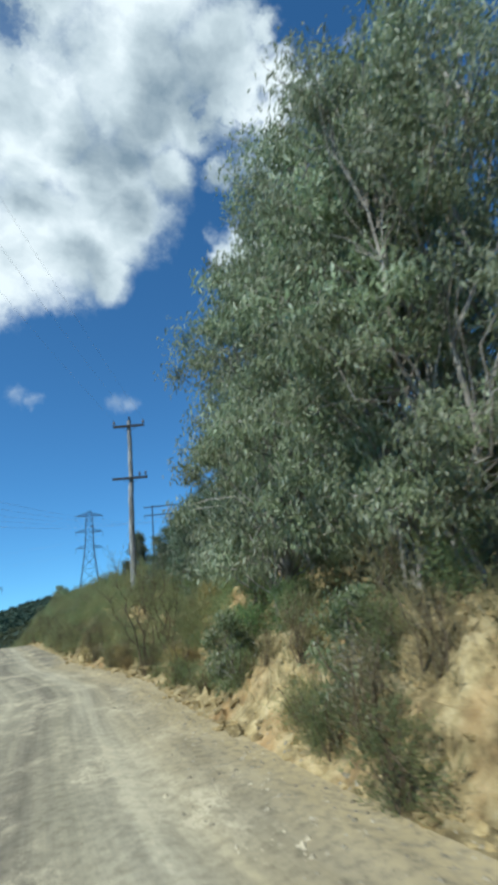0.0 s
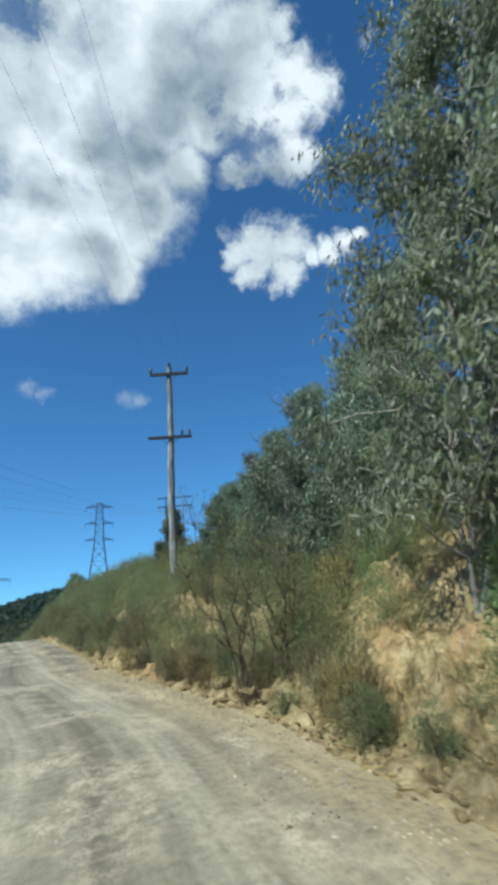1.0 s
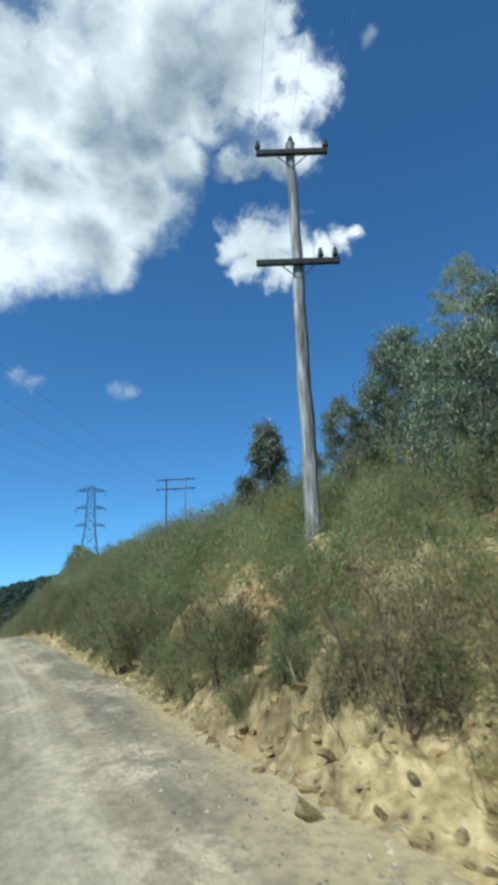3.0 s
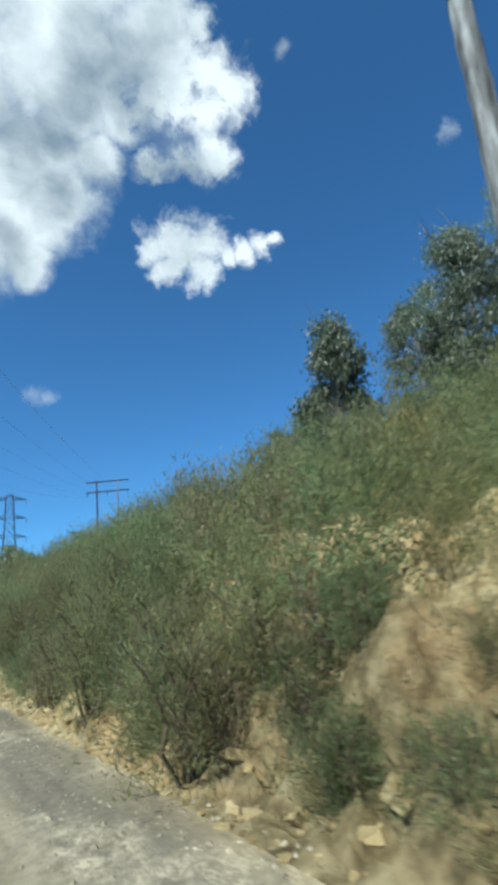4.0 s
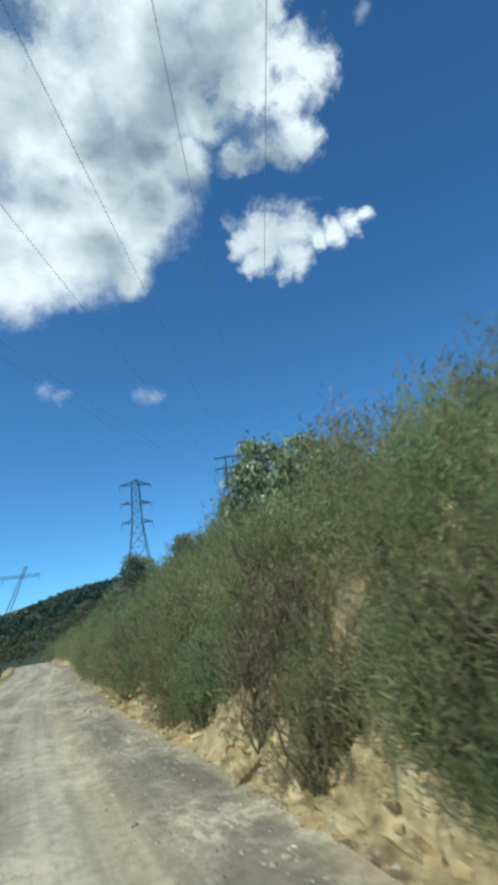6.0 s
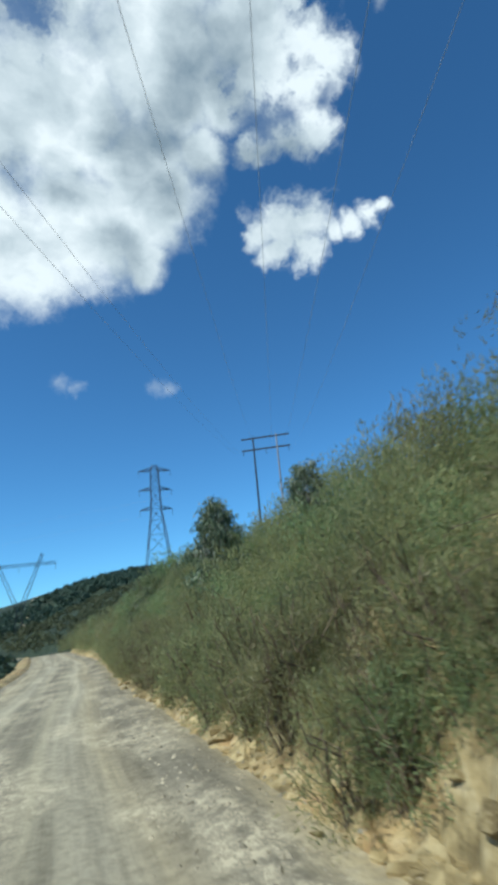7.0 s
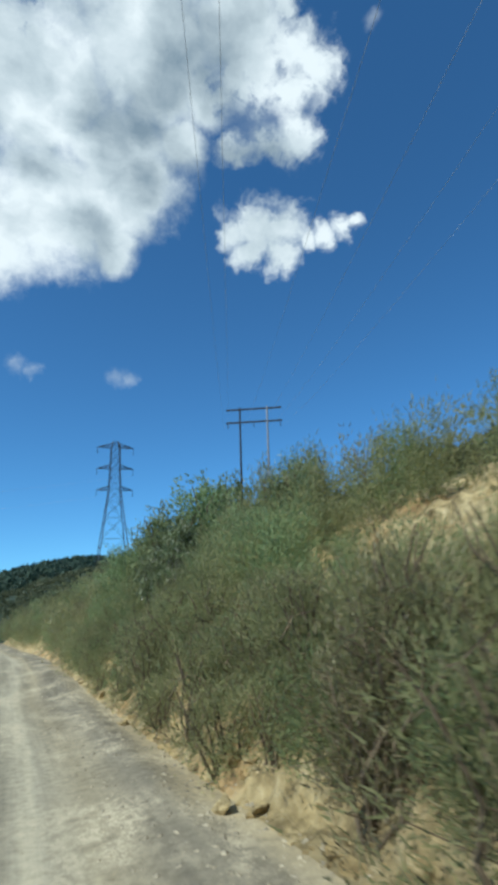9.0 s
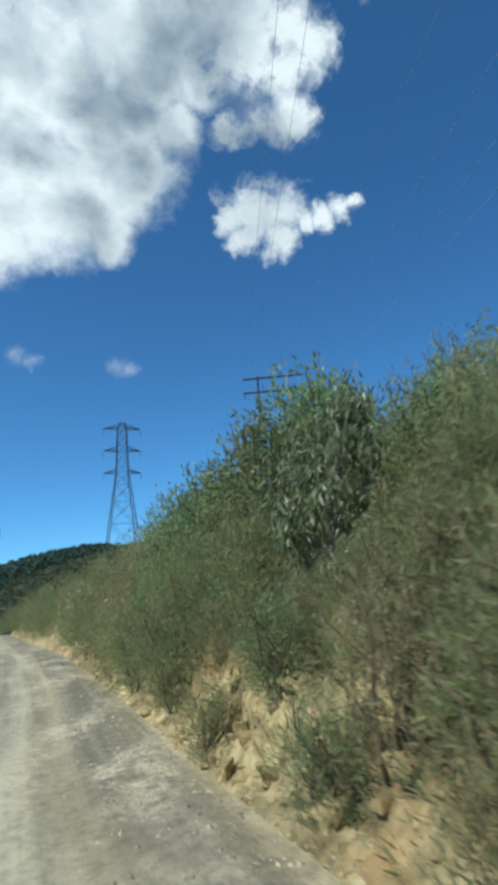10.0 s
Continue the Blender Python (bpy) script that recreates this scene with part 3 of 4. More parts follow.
def gum_meshes(seed, h, crown_r, crown_low, clumps, per, leaf, width, mat, trunks=1, lean=0.0, clump_r=0.4, trunk_r=None, bare=0):
    """A gum: pale stems, limbs that fork towards the clumps, and narrow leaves that hang down."""
    rng = np.random.default_rng(seed)
    wood, fol = Soup(), Soup()
    tr = trunk_r or 0.011 * h + 0.012
    stems = []
    for k in range(trunks):
        a = rng.uniform(0, 2 * np.pi)
        off = np.array([math.cos(a), math.sin(a), 0]) * (0.0 if trunks == 1 else 0.25 * crown_r)
        top = np.array([off[0] * 1.8 - lean, off[1] * 1.8, h * rng.uniform(0.86, 0.97)])
        p = curve_between((off[0] * 0.3, off[1] * 0.3, -0.25), top, rng, 0.022, 0.0, 8)
        stems.append(p)
        wood.tube(p, np.linspace(tr, tr * 0.16, 8) * (1 if k == 0 else 0.75), 7)
    P, D = [], []
    for k in range(clumps):
        st = stems[k % trunks]
        zz = crown_low + (1 - crown_low) * (k + rng.uniform(0, 1)) / clumps
        f = (zz - crown_low) / (1 - crown_low)
        env = crown_r * (0.35 + 0.65 * math.sin(min(1, max(0.0, 0.18 + f * 0.9)) * math.pi) ** 0.8)
        a, q = rng.uniform(0, 2 * np.pi), rng.uniform(0.25, 1.0) ** 0.6
        i = min(6, int(zz * 7))
        ax = st[i] + (st[i + 1] - st[i]) * (zz * 7 - i)
        c = np.array([ax[0] + math.cos(a) * env * q, ax[1] + math.sin(a) * env * q, zz * h])
        j = max(1, i - rng.integers(0, 2))
        limb = curve_between(st[j], c, rng, 0.07, 0.12, 5)
        wood.tube(limb, np.linspace(tr * 0.30 * (1.15 - zz), 0.006, 5) + 0.003, 4)
        m = int(per * rng.uniform(0.6, 1.4))
        g = rng.normal(size=(m, 3))
        g *= (np.abs(rng.normal(size=m)) ** 0.5 / (np.linalg.norm(g, axis=1) + 1e-6))[:, None]
        P.append(c + g * clump_r * np.array([1, 1, 0.8]) * rng.uniform(0.7, 1.25))
        D.append(np.array([0, 0, -1.0]) + rng.normal(size=(m, 3)) * 0.45)
        for _ in range(2):
            wood.tube(curve_between(c, c + rng.normal(size=3) * clump_r * 0.7, rng, 0.08, 0, 3), (0.008, 0.005, 0.002), 3)
    for k in range(bare):
        a = rng.uniform(np.pi * 0.6, np.pi * 1.4)
        s = stems[0][6]
        e = s + np.array([math.cos(a) * crown_r * 1.1, math.sin(a) * crown_r * 1.0, rng.uniform(0.05, 0.2) * h])
        c = curve_between(s, e, rng, 0.05, 0.1, 6)
        wood.tube(c, np.linspace(0.035, 0.008, 6), 4)
        for q in (2, 3, 4):
            wood.tube(curve_between(c[q], c[q] + rng.normal(size=3) * 0.45 + np.array([-0.2, 0, 0.25]), rng, 0.1, 0, 3), (0.014, 0.009, 0.004), 3)
    fol.leaves(np.concatenate(P), np.concatenate(D), leaf, width, rng)
    return wood.mesh("trunk", M_BARK, True), fol.mesh("crown", mat)


def plant(name, meshes, names, label, category, group, m):
    root = new(name)
    root.empty_display_size = 0.3
    for nm, me in zip(names, meshes):
        o = new(nm, me)
        o.parent = root
    tagged(root, label, category, group)
    root.matrix_basis = m
    return root


def unscaled(m, first):
    """copy_thing() applies the first one's size again: take it out."""
    return m @ Matrix.Diagonal((1 / first.scale.x, 1 / first.scale.y, 1 / first.scale.z, 1))


def put(x, y, scale=1.0, turn=0.0, sink=0.03, wide=1.0):
    return Matrix.LocRotScale((x, y, ground_at(x, y) - sink), Euler((0, 0, turn)), (scale * wide, scale * wide, scale))


# ---------------------------------------------------------------- scrub on the bank
#          kind: seed, height, radius, twigs, leaves each, leaf length, half width, material, label
KINDS = [
    ("olive", scrub_meshes(1, 1.7, 0.85, 150, 24, 0.062, 0.0112, L_SCRUB, low=0.0), "olive-green feathery tea-tree scrub on the bank"),
    ("olive", scrub_meshes(2, 2.0, 0.80, 150, 24, 0.064, 0.0112, L_SCRUB, low=0.02), "olive-green feathery tea-tree scrub on the bank"),
    ("olive", scrub_meshes(3, 1.4, 0.90, 145, 24, 0.058, 0.0112, L_SCRUB, 0.5, low=0.0), "olive-green feathery tea-tree scrub on the bank"),
    ("green", scrub_meshes(4, 1.5, 0.80, 140, 23, 0.060, 0.0125, L_GREEN, 0.4, low=0.0), "dark green leafy bush on the bank"),
    ("yellow", scrub_meshes(5, 1.0, 0.65, 105, 24, 0.058, 0.0095, L_YELLOW, 0.8, low=0.0), "dry yellow-brown bush on ochre earth"),
    ("brown", scrub_meshes(6, 1.3, 0.75, 110, 22, 0.060, 0.0085, L_BROWN, 0.8, low=0.0), "half-dead brown twiggy bush on the bank"),
    ("olive", scrub_meshes(7, 0.9, 0.65, 115, 24, 0.052, 0.0102, L_SCRUB, 0.5, low=-0.05), "low olive-green scrub at the road's edge"),
    ("green", scrub_meshes(8, 1.0, 0.68, 115, 24, 0.055, 0.0108, L_GREEN, 0.4, low=-0.05), "low green leafy scrub at the road's edge"),
]
MIX = [0.27, 0.26, 0.20, 0.10, 0.04, 0.05, 0.08]

# bare ground: (y, u, half length, half width, how bare)
BARE = [(11.2, 1.9, 2.2, 1.0, 0.97), (15.0, 2.4, 2.0, 0.5, 0.8), (19.9, 2.35, 2.9, 0.55, 0.97), (26.2, 2.2, 1.1, 0.45, 0.85), (30.1, 2.1, 1.1, 0.7, 0.9), (38.8, 1.6, 0.8, 0.5, 0.85), (51.9, 1.0, 0.4, 0.3, 0.7), (68.0, 2.85, 2.0, 0.65, 0.93), (76.0, 0.15, 2.6, 0.42, 0.95), (6, 1.1, 3.2, 0.8, 0.9), (5, 4.5, 5.0, 2.6, 0.85)]


def bareness(u, y):
    b = 0.0
    for by, bu, hy, hu, k in BARE:
        b = max(b, k * math.exp(-(((y - by) / hy) ** 4 + ((u - bu) / hu) ** 4)))
    return b


rng = np.random.default_rng(77)
protos = {}
spots = []
for y in np.arange(1.5, 142, 0.76):
    for u in (0.38, 0.62, 0.95, 1.4, 2.1, 2.9, 3.8, 4.8, 6.0, 8.5):
        yy, uu = y + rng.uniform(-0.4, 0.4), u + rng.uniform(-0.22, 0.22) * (1 + u * 0.12)
        if (u > 7 and 35 < y < 84) or (u > 5.5 and rng.uniform() < 0.55) or (y > 85 and rng.uniform() < 0.5) or (y < 24 and u > 3.4 and rng.uniform() < 0.25) or (y < 13 and u < 0.6 and rng.uniform() < 0.75):
            continue
        if rng.uniform() < bareness(uu, yy) or (u < 0.6 and rng.uniform() < (0.25 if y < 30 else 0.12)) or math.hypot(edge_x(yy) + uu - 6.2, yy - 28.5) < 0.6:
            continue
        kind = int(rng.choice(7, p=MIX))
        if u < 1.2:
            kind = int(rng.choice([6, 6, 6, 7, 7, 2, 2, 5]))
        if 7 < yy < 24 and uu < 2.0 and rng.uniform() < 0.7:
            kind = int(rng.choice([2, 0, 5, 4] if yy > 13.5 else [4, 5, 6, 7]))
        if yy < 24 and uu > 2.6:
            kind = int(rng.choice([0, 0, 2, 3, 7]))
        size = rng.uniform(0.8, 1.22) * ((0.70 if yy < 30 else 0.88) if u < 0.8 else (0.85 if yy < 30 else 0.98) if u < 1.2 else 0.96 if u < 1.7 else 1.0)
        if yy > 85:
            size *= rng.uniform(0.55, 1.45)
        if 21.5 < yy < 29 and 0.8 < uu < 5:
            size *= 0.74
        elif 75.2 < yy < 77.6 and 0.8 < uu < 2.4:
            size *= 0.55
        elif 65.5 < yy < 70.3 and 1.0 < uu < 2.5:
            size *= 0.64
        elif yy < 21.5:
            size *= 0.62 if yy < 13.5 else 0.80
        spots.append((yy, uu, kind, size, rng.uniform(0, 6.28)))
# closer scrub on the shelf above the cut
for y in np.arange(13.5, 34, 0.85):
    for u in (3.2, 4.3, 5.4, 6.8):
        yy, uu = y + rng.uniform(-0.4, 0.4), u + rng.uniform(-0.4, 0.4)
        if math.hypot(edge_x(yy) + uu - 6.2, yy - 28.5) > 0.7:
            spots.append((yy, uu, int(rng.choice([0, 2, 3])), rng.uniform(0.5, 0.75), rng.uniform(0, 6.28)))
# low growth that closes the foot of the bank
low_growth = [(y + rng.uniform(-0.4, 0.4), u + rng.uniform(-0.2, 0.2), rng.uniform(0.42, 0.62), rng.uniform(0, 6.28)) for y in np.arange(31, 86, 0.85) for u in (0.75, 1.3, 1.9)]
low_growth = [g for g in low_growth if rng.uniform() > bareness(g[1], g[0])]
# brush at the foot of the first trees, and a yellow bush on top of the cut
# single shrubs: metres along the road, metres from its edge, kind, size, turn
FIRST_BANK = [(3.3, 0.1, 7, 0.75, 0.4), (3.6, 0.9, 5, 0.7, 0.2), (3.9, 0.3, 5, 0.8, 1.2), (4.2, 0.7, 3, 0.5, 3.0), (4.5, 0.22, 7, 0.65, 2.0), (4.6, 1.2, 5, 0.8, 1.7), (5.4, 1.0, 4, 0.6, 2.9), (5.4, 0.4, 6, 0.6, 4.1), (6.2, 0.9, 5, 0.7, 3.3), (7.5, 0.5, 3, 0.45, 1.0), (8.2, 0.55, 7, 0.5, 2.0), (9.2, 0.35, 6, 0.6, 0.9)]
FIRST_CUT = [(11.4, 0.3, 7, 0.7, 3.0), (12.0, 0.45, 4, 0.95, 1.0), (12.8, 0.6, 5, 0.75, 4.0), (15.1, 2.5, 4, 1.2, 0.7), (15.6, 1.9, 4, 0.9, 2.0), (16.2, 2.5, 4, 1.15, 1.0), (17.2, 0.35, 4, 0.8, 0.2), (18.4, 0.5, 4, 0.8, 2.2)]
SHELF = [(21.2, 4.4, 3, 0.8, 2.7), (21.4, 3.4, 2, 0.7, 4.0), (22.0, 3.8, 0, 0.75, 2.0), (22.3, 3.0, 2, 0.7, 0.3), (22.7, 4.6, 0, 0.8, 1.9), (23.2, 3.3, 0, 0.7, 1.3), (23.6, 4.2, 2, 0.8, 3.0), (24.3, 3.0, 0, 0.6, 5.0), (30.5, 4.3, 4, 1.5, 0.5), (31.3, 4.8, 4, 1.4, 2.5)]
LONG_SLOPE = [(33.2, 1.3, 2, 0.85, 0.5), (33.5, 2.0, 0, 0.7, 3.5), (33.8, 1.6, 0, 0.75, 1.5), (34.2, 1.1, 2, 0.8, 2.5), (50.2, 1.05, 4, 0.9, 1.5), (51.0, 0.9, 2, 0.7, 3.0), (51.2, 1.6, 0, 0.7, 2.0), (53.0, 0.75, 4, 0.8, 1.0), (53.8, 0.6, 4, 0.7, 3.0)]
FAR_CUT = [(65.4, 0.75, 2, 0.8, 0.4), (66.2, 1.1, 0, 0.8, 5.0), (66.3, 0.55, 7, 0.9, 1.4), (66.8, 0.7, 2, 0.85, 1.0), (67.0, 1.6, 2, 0.6, 2.5), (67.1, 0.7, 6, 0.95, 2.4), (67.6, 0.9, 0, 0.75, 2.0), (67.9, 0.5, 7, 0.9, 3.4), (68.0, 1.4, 2, 0.65, 0.5), (68.4, 0.65, 2, 0.85, 3.0), (68.8, 0.6, 6, 0.9, 4.4), (69.2, 0.8, 0, 0.7, 4.0), (69.6, 1.3, 2, 0.7, 1.5)]
LAST_BANK = [(74.3, 1.2, 2, 0.9, 2.1), (74.6, 1.9, 2, 0.9, 5.1), (75.0, 1.4, 0, 0.75, 0.1), (75.0, 2.2, 0, 0.8, 4.1), (75.6, 1.2, 2, 0.6, 1.1), (76.4, 1.1, 0, 0.5, 3.1)]
extra = FIRST_BANK + FIRST_CUT + SHELF + LONG_SLOPE + FAR_CUT + LAST_BANK
near_spots = extra + sorted((s for s in spots if s[1] < 3.3 and 3 < s[0] < 82), key=lambda s: s[1])[:300 - len(extra)]
chosen = set(near_spots)
for yy, uu, kind, size, turn in near_spots:
    x = float(edge_x(yy)) + uu
    m = put(x, yy, size, turn)
    if kind not in protos:
        k, me, label = KINDS[kind]
        protos[kind] = plant("shrub", me, ("stem", "foliage"), label, "shrub", "shrubs on the bank", m)
    else:
        copy_thing(protos[kind], unscaled(m, protos[kind]))

# the rest of the scrub, further up and further on, is one mass
NEAR_MASS = [scrub_meshes(11, 1.8, 0.85, 95, 17, 0.070, 0.0150, L_SCRUB, 0.6, 0.05), scrub_meshes(12, 1.6, 0.9, 95, 17, 0.070, 0.0150, L_SCRUB, 0.5, 0.05), scrub_meshes(13, 1.6, 0.8, 95, 16, 0.070, 0.0155, L_GREEN, 0.4, 0.05), scrub_meshes(14, 1.7, 0.9, 95, 15, 0.070, 0.0130, L_BROWN, 0.6, 0.055)]
FAR_MASS = [scrub_meshes(15, 1.8, 0.85, 70, 11, 0.095, 0.0180, L_SCRUB, 0.6, 0.055), scrub_meshes(16, 1.6, 0.9, 70, 11, 0.095, 0.0180, L_SCRUB, 0.5, 0.055), scrub_meshes(17, 1.6, 0.8, 70, 11, 0.095, 0.0185, L_GREEN, 0.4, 0.055), scrub_meshes(18, 1.7, 0.9, 70, 10, 0.10, 0.0170, L_BROWN, 0.6, 0.06)]


def grow_mass(name, rows, mesh, label, category, mat):
    co = np.empty(len(mesh.vertices) * 3)
    mesh.vertices.foreach_get("co", co)
    co = co.reshape(-1, 3)
    fc = np.array([list(p.vertices) for p in mesh.polygons])
    V, F = [], []
    for k, (x, y, z, s, a) in enumerate(rows):
        c, d = math.cos(a) * s, math.sin(a) * s
        V.append(np.stack([x + co[:, 0] * c - co[:, 1] * d, y + co[:, 0] * d + co[:, 1] * c, z + co[:, 2] * s], 1))
        F.append(fc + k * len(co))
    me = mesh_from(name, np.concatenate(V), np.concatenate(F))
    me.materials.append(mat)
    return tagged(new(name, me), label, category, kind="stuff")


rest = [s for s in spots if s not in chosen]
for k, (mat, label) in enumerate([(L_SCRUB, "olive scrub covering the hillside"), (L_SCRUB, "feathery olive scrub along the slope"), (L_GREEN, "greener bushes among the hillside scrub"), (L_BROWN, "brown half-dead scrub among the hillside bushes")]):
    mine = [(float(edge_x(y)) + u, y, ground_at(float(edge_x(y)) + u, y) - 0.05, s, a) for i, (y, u, kd, s, a) in enumerate(rest) if (i * 7) % 11 in ((0, 1, 2, 3), (4, 5, 6), (7, 8, 9), (10,))[k]]
    close = [r for r in mine if 12 < r[1] < 86 and r[0] - float(edge_x(r[1])) < 5.2]
    close += [(float(edge_x(y)) + u, y, ground_at(float(edge_x(y)) + u, y) - 0.05, s, a) for i, (y, u, s, a) in enumerate(low_growth) if (0, 1, 2, 0, 2, 1, 3, 2)[i % 8] == k]
    grow_mass("hillside_scrub", close, NEAR_MASS[k][1], label, "scrub", mat)
    grow_mass("distant_scrub", [r for r in mine if r not in close], FAR_MASS[k][1], label, "scrub", mat)

# ---------------------------------------------------------------- gums
GUM_LABEL = "grey-green gum tree with hanging leaves and pale trunk"
SAPLING_LABEL = "young gum sapling with long hanging leaves above the scrub"
tall = [gum_meshes(21, 9.5, 2.1, 0.10, 118, 165, 0.155, 0.0195, L_GUM, 2, 0.5, 0.37, 0.075), gum_meshes(22, 8.0, 2.0, 0.16, 112, 165, 0.150, 0.0195, L_GUM, 3, 0.4, 0.35, 0.06), gum_meshes(23, 11, 2.3, 0.16, 120, 165, 0.16, 0.021, L_GUM, 2, 0.3, 0.40, 0.09, bare=1)]
mid = [gum_meshes(24, 5.0, 1.55, 0.10, 78, 165, 0.145, 0.021, L_DARK, 1, 0.1, 0.36), gum_meshes(25, 6.5, 1.75, 0.20, 78, 165, 0.15, 0.022, L_DARK, 1, 0.1, 0.38, bare=2)]
sap = [gum_meshes(26, 3.0, 0.72, 0.30, 50, 105, 0.15, 0.019, L_DARK, 1, 0.0, 0.24), gum_meshes(27, 2.6, 1.15, 0.02, 74, 62, 0.15, 0.030, L_LEAFGUM, 2, 0.0, 0.32), gum_meshes(28, 3.0, 0.60, 0.1, 74, 140, 0.10, 0.019, L_DARK, 1, 0.0, 0.22)]
weeping = gum_meshes(30, 3.0, 1.0, -0.10, 84, 100, 0.18, 0.019, L_LEAFGUM, 2, 0.0, 0.28)
light = gum_meshes(29, 2.9, 0.74, 0.66, 32, 80, 0.075, 0.018, L_LIGHT, 1, 0.15, 0.18)

GUMS = [  # x, y, meshes, scale
    (5.9, 6.9, tall[0], 0.95), (5.6, 11.9, tall[1], 1.10), (4.45, 4.9, tall[1], 0.85), (5.0, 4.3, tall[0], 0.8), (4.45, 8.6, tall[1], 0.95), (6.3, 9.4, tall[2], 0.95), (5.6, 5.4, tall[1], 1.05), (8.2, 11.8, tall[0], 0.78), (7.4, 6.4, tall[2], 1.05), (8.4, 9.5, tall[1], 1.1), (10.0, 13.5, tall[2], 0.75), (6.6, 3.8, tall[0], 1.0),
]
GUMS += [  # further on and up the hill
    (8.2, 14.3, tall[1], 0.74), (8.8, 16.5, mid[1], 0.95), (6.9, 19.3, mid[0], 0.9), (7.3, 22.0, mid[0], 0.70), (7.4, 16.9, mid[0], 0.8), (10.4, 19.5, mid[1], 1.0), (6.7, 24.4, mid[0], 0.56), (7.7, 25.6, mid[0], 0.66), (8.6, 26.8, mid[0], 0.72),
    (10.5, 23.5, mid[1], 0.9), (12.0, 27.0, mid[0], 1.0), (10.8, 33.2, mid[0], 0.72), (12.4, 32.5, mid[0], 0.95), (15.0, 26.5, tall[1], 0.8), (16.8, 31.5, tall[2], 0.72), (14.6, 34.0, mid[1], 0.95), (18.0, 27.0, tall[0], 0.85), (13.0, 21.0, mid[1], 1.2), (27.6, 60.5, mid[0], 1.05), (30.0, 56.7, mid[1], 0.95),
]
made = {}


def grow(name, meshes, label, category, group, m):
    key = (name, meshes[0].name, label)
    if key in made:
        return copy_thing(made[key], unscaled(m, made[key]))
    made[key] = plant(name, meshes, ("trunk", "crown"), label, category, group, m)
    return made[key]


for i, (x, y, me, s) in enumerate(GUMS):
    grow("gum_tree", me, GUM_LABEL, "tree", "gum trees", put(x, y, s, i * 2.1, 0.1))
for x, y, me, s, lab in [(7.3, 32.8, sap[2], 1.16, "small dense conical gum standing above the scrub"), (3.05, 61.0, sap[0], 0.99, SAPLING_LABEL), (4.5, 58.75, sap[0], 0.74, SAPLING_LABEL), (4.8, 50.9, sap[1], 0.92, "broad-leaved gum sapling bushing out of the bank"), (4.15, 49.9, sap[1], 0.78, "broad-leaved gum sapling bushing out of the bank"), (4.9, 49.3, sap[1], 0.80, "broad-leaved gum sapling bushing out of the bank"), (3.45, 77.0, weeping, 0.82, "weeping gum sapling with long glossy hanging leaves"),
                         (3.05, 4.4, sap[1], 0.42, "leafy gum sapling at the foot of the cut bank"), (3.35, 7.9, sap[1], 0.42, "leafy gum sapling at the foot of the cut bank")]:
    grow("gum_sapling", me, lab, "sapling", "gum saplings", put(x, y, s, x * 5, 0.05))
grow("green_tree", light, "light green airy young tree with bare lower stem", "tree", "", put(4.55, 65.7, 0.94, 0.4, wide=0.9))
lime = scrub_meshes(9, 1.6, 0.95, 210, 30, 0.055, 0.026, L_LIME, 0.3, low=0.05)
first = plant("broadleaf_bush", lime, ("stem", "foliage"), "light green broad-leaved bush on the crest of the bank", "shrub", "light green bushes", put(4.5, 79.8, 1.85, 0.3))
for x, y, k, turn in ((6.0, 80.3, 2.25, 1.4), (7.7, 82.0, 2.2, 2.2), (7.0, 76.4, 1.3, 0.8), (5.3, 76.6, 1.15, 3.6), (3.9, 82.6, 1.6, 2.9), (5.4, 84.6, 1.8, 4.0)):
    copy_thing(first, unscaled(put(x, y, k, turn), first))

glossy = scrub_meshes(14, 1.9, 0.85, 230, 27, 0.062, 0.017, L_LEAFGUM, 0.25, low=0.05)
first = plant("gum_bush", glossy, ("stem", "foliage"), "dense broad-leaved gum bush with pale glossy leaves", "shrub", "glossy gum bushes", put(5.0, 73.55, 1.12, 0.3))
for x, y, k, turn in ((5.75, 73.75, 1.25, 2.4), (5.3, 73.1, 0.95, 4.1), (10.0, 80.4, 1.6, 1.2)):
    copy_thing(first, unscaled(put(x, y, k, turn), first))

leafy = scrub_meshes(10, 1.5, 0.95, 120, 24, 0.085, 0.017, L_LEAFY, 0.2, low=0.0)
first = plant("leafy_bush", leafy, ("stem", "foliage"), "fresh green leafy bush on the ochre bank", "shrub", "leafy green bushes", put(4.65, 37.3, 1.0, 0.3))
for x, y, k, turn in ((4.9, 36.2, 0.9, 1.4), (5.3, 38.0, 0.8, 2.2), (4.6, 62.6, 0.9, 2.9), (5.2, 64.0, 0.8, 0.9), (6.9, 20.6, 0.8, 2.0), (4.1, 9.4, 0.62, 0.5), (4.7, 10.3, 0.75, 1.9), (4.2, 7.7, 0.6, 2.6), (5.0, 8.9, 0.8, 3.3), (5.3, 10.9, 0.7, 4.2)):
    copy_thing(first, unscaled(put(x, y, k, turn), first))

# ---------------------------------------------------------------- timber pole beside the road
def part(name, soup, mat, parent, label="", smooth=False):
    o = new(name, soup.mesh(name, mat, smooth))
    o.parent = parent
    if label:
        o["label"] = label
    return o


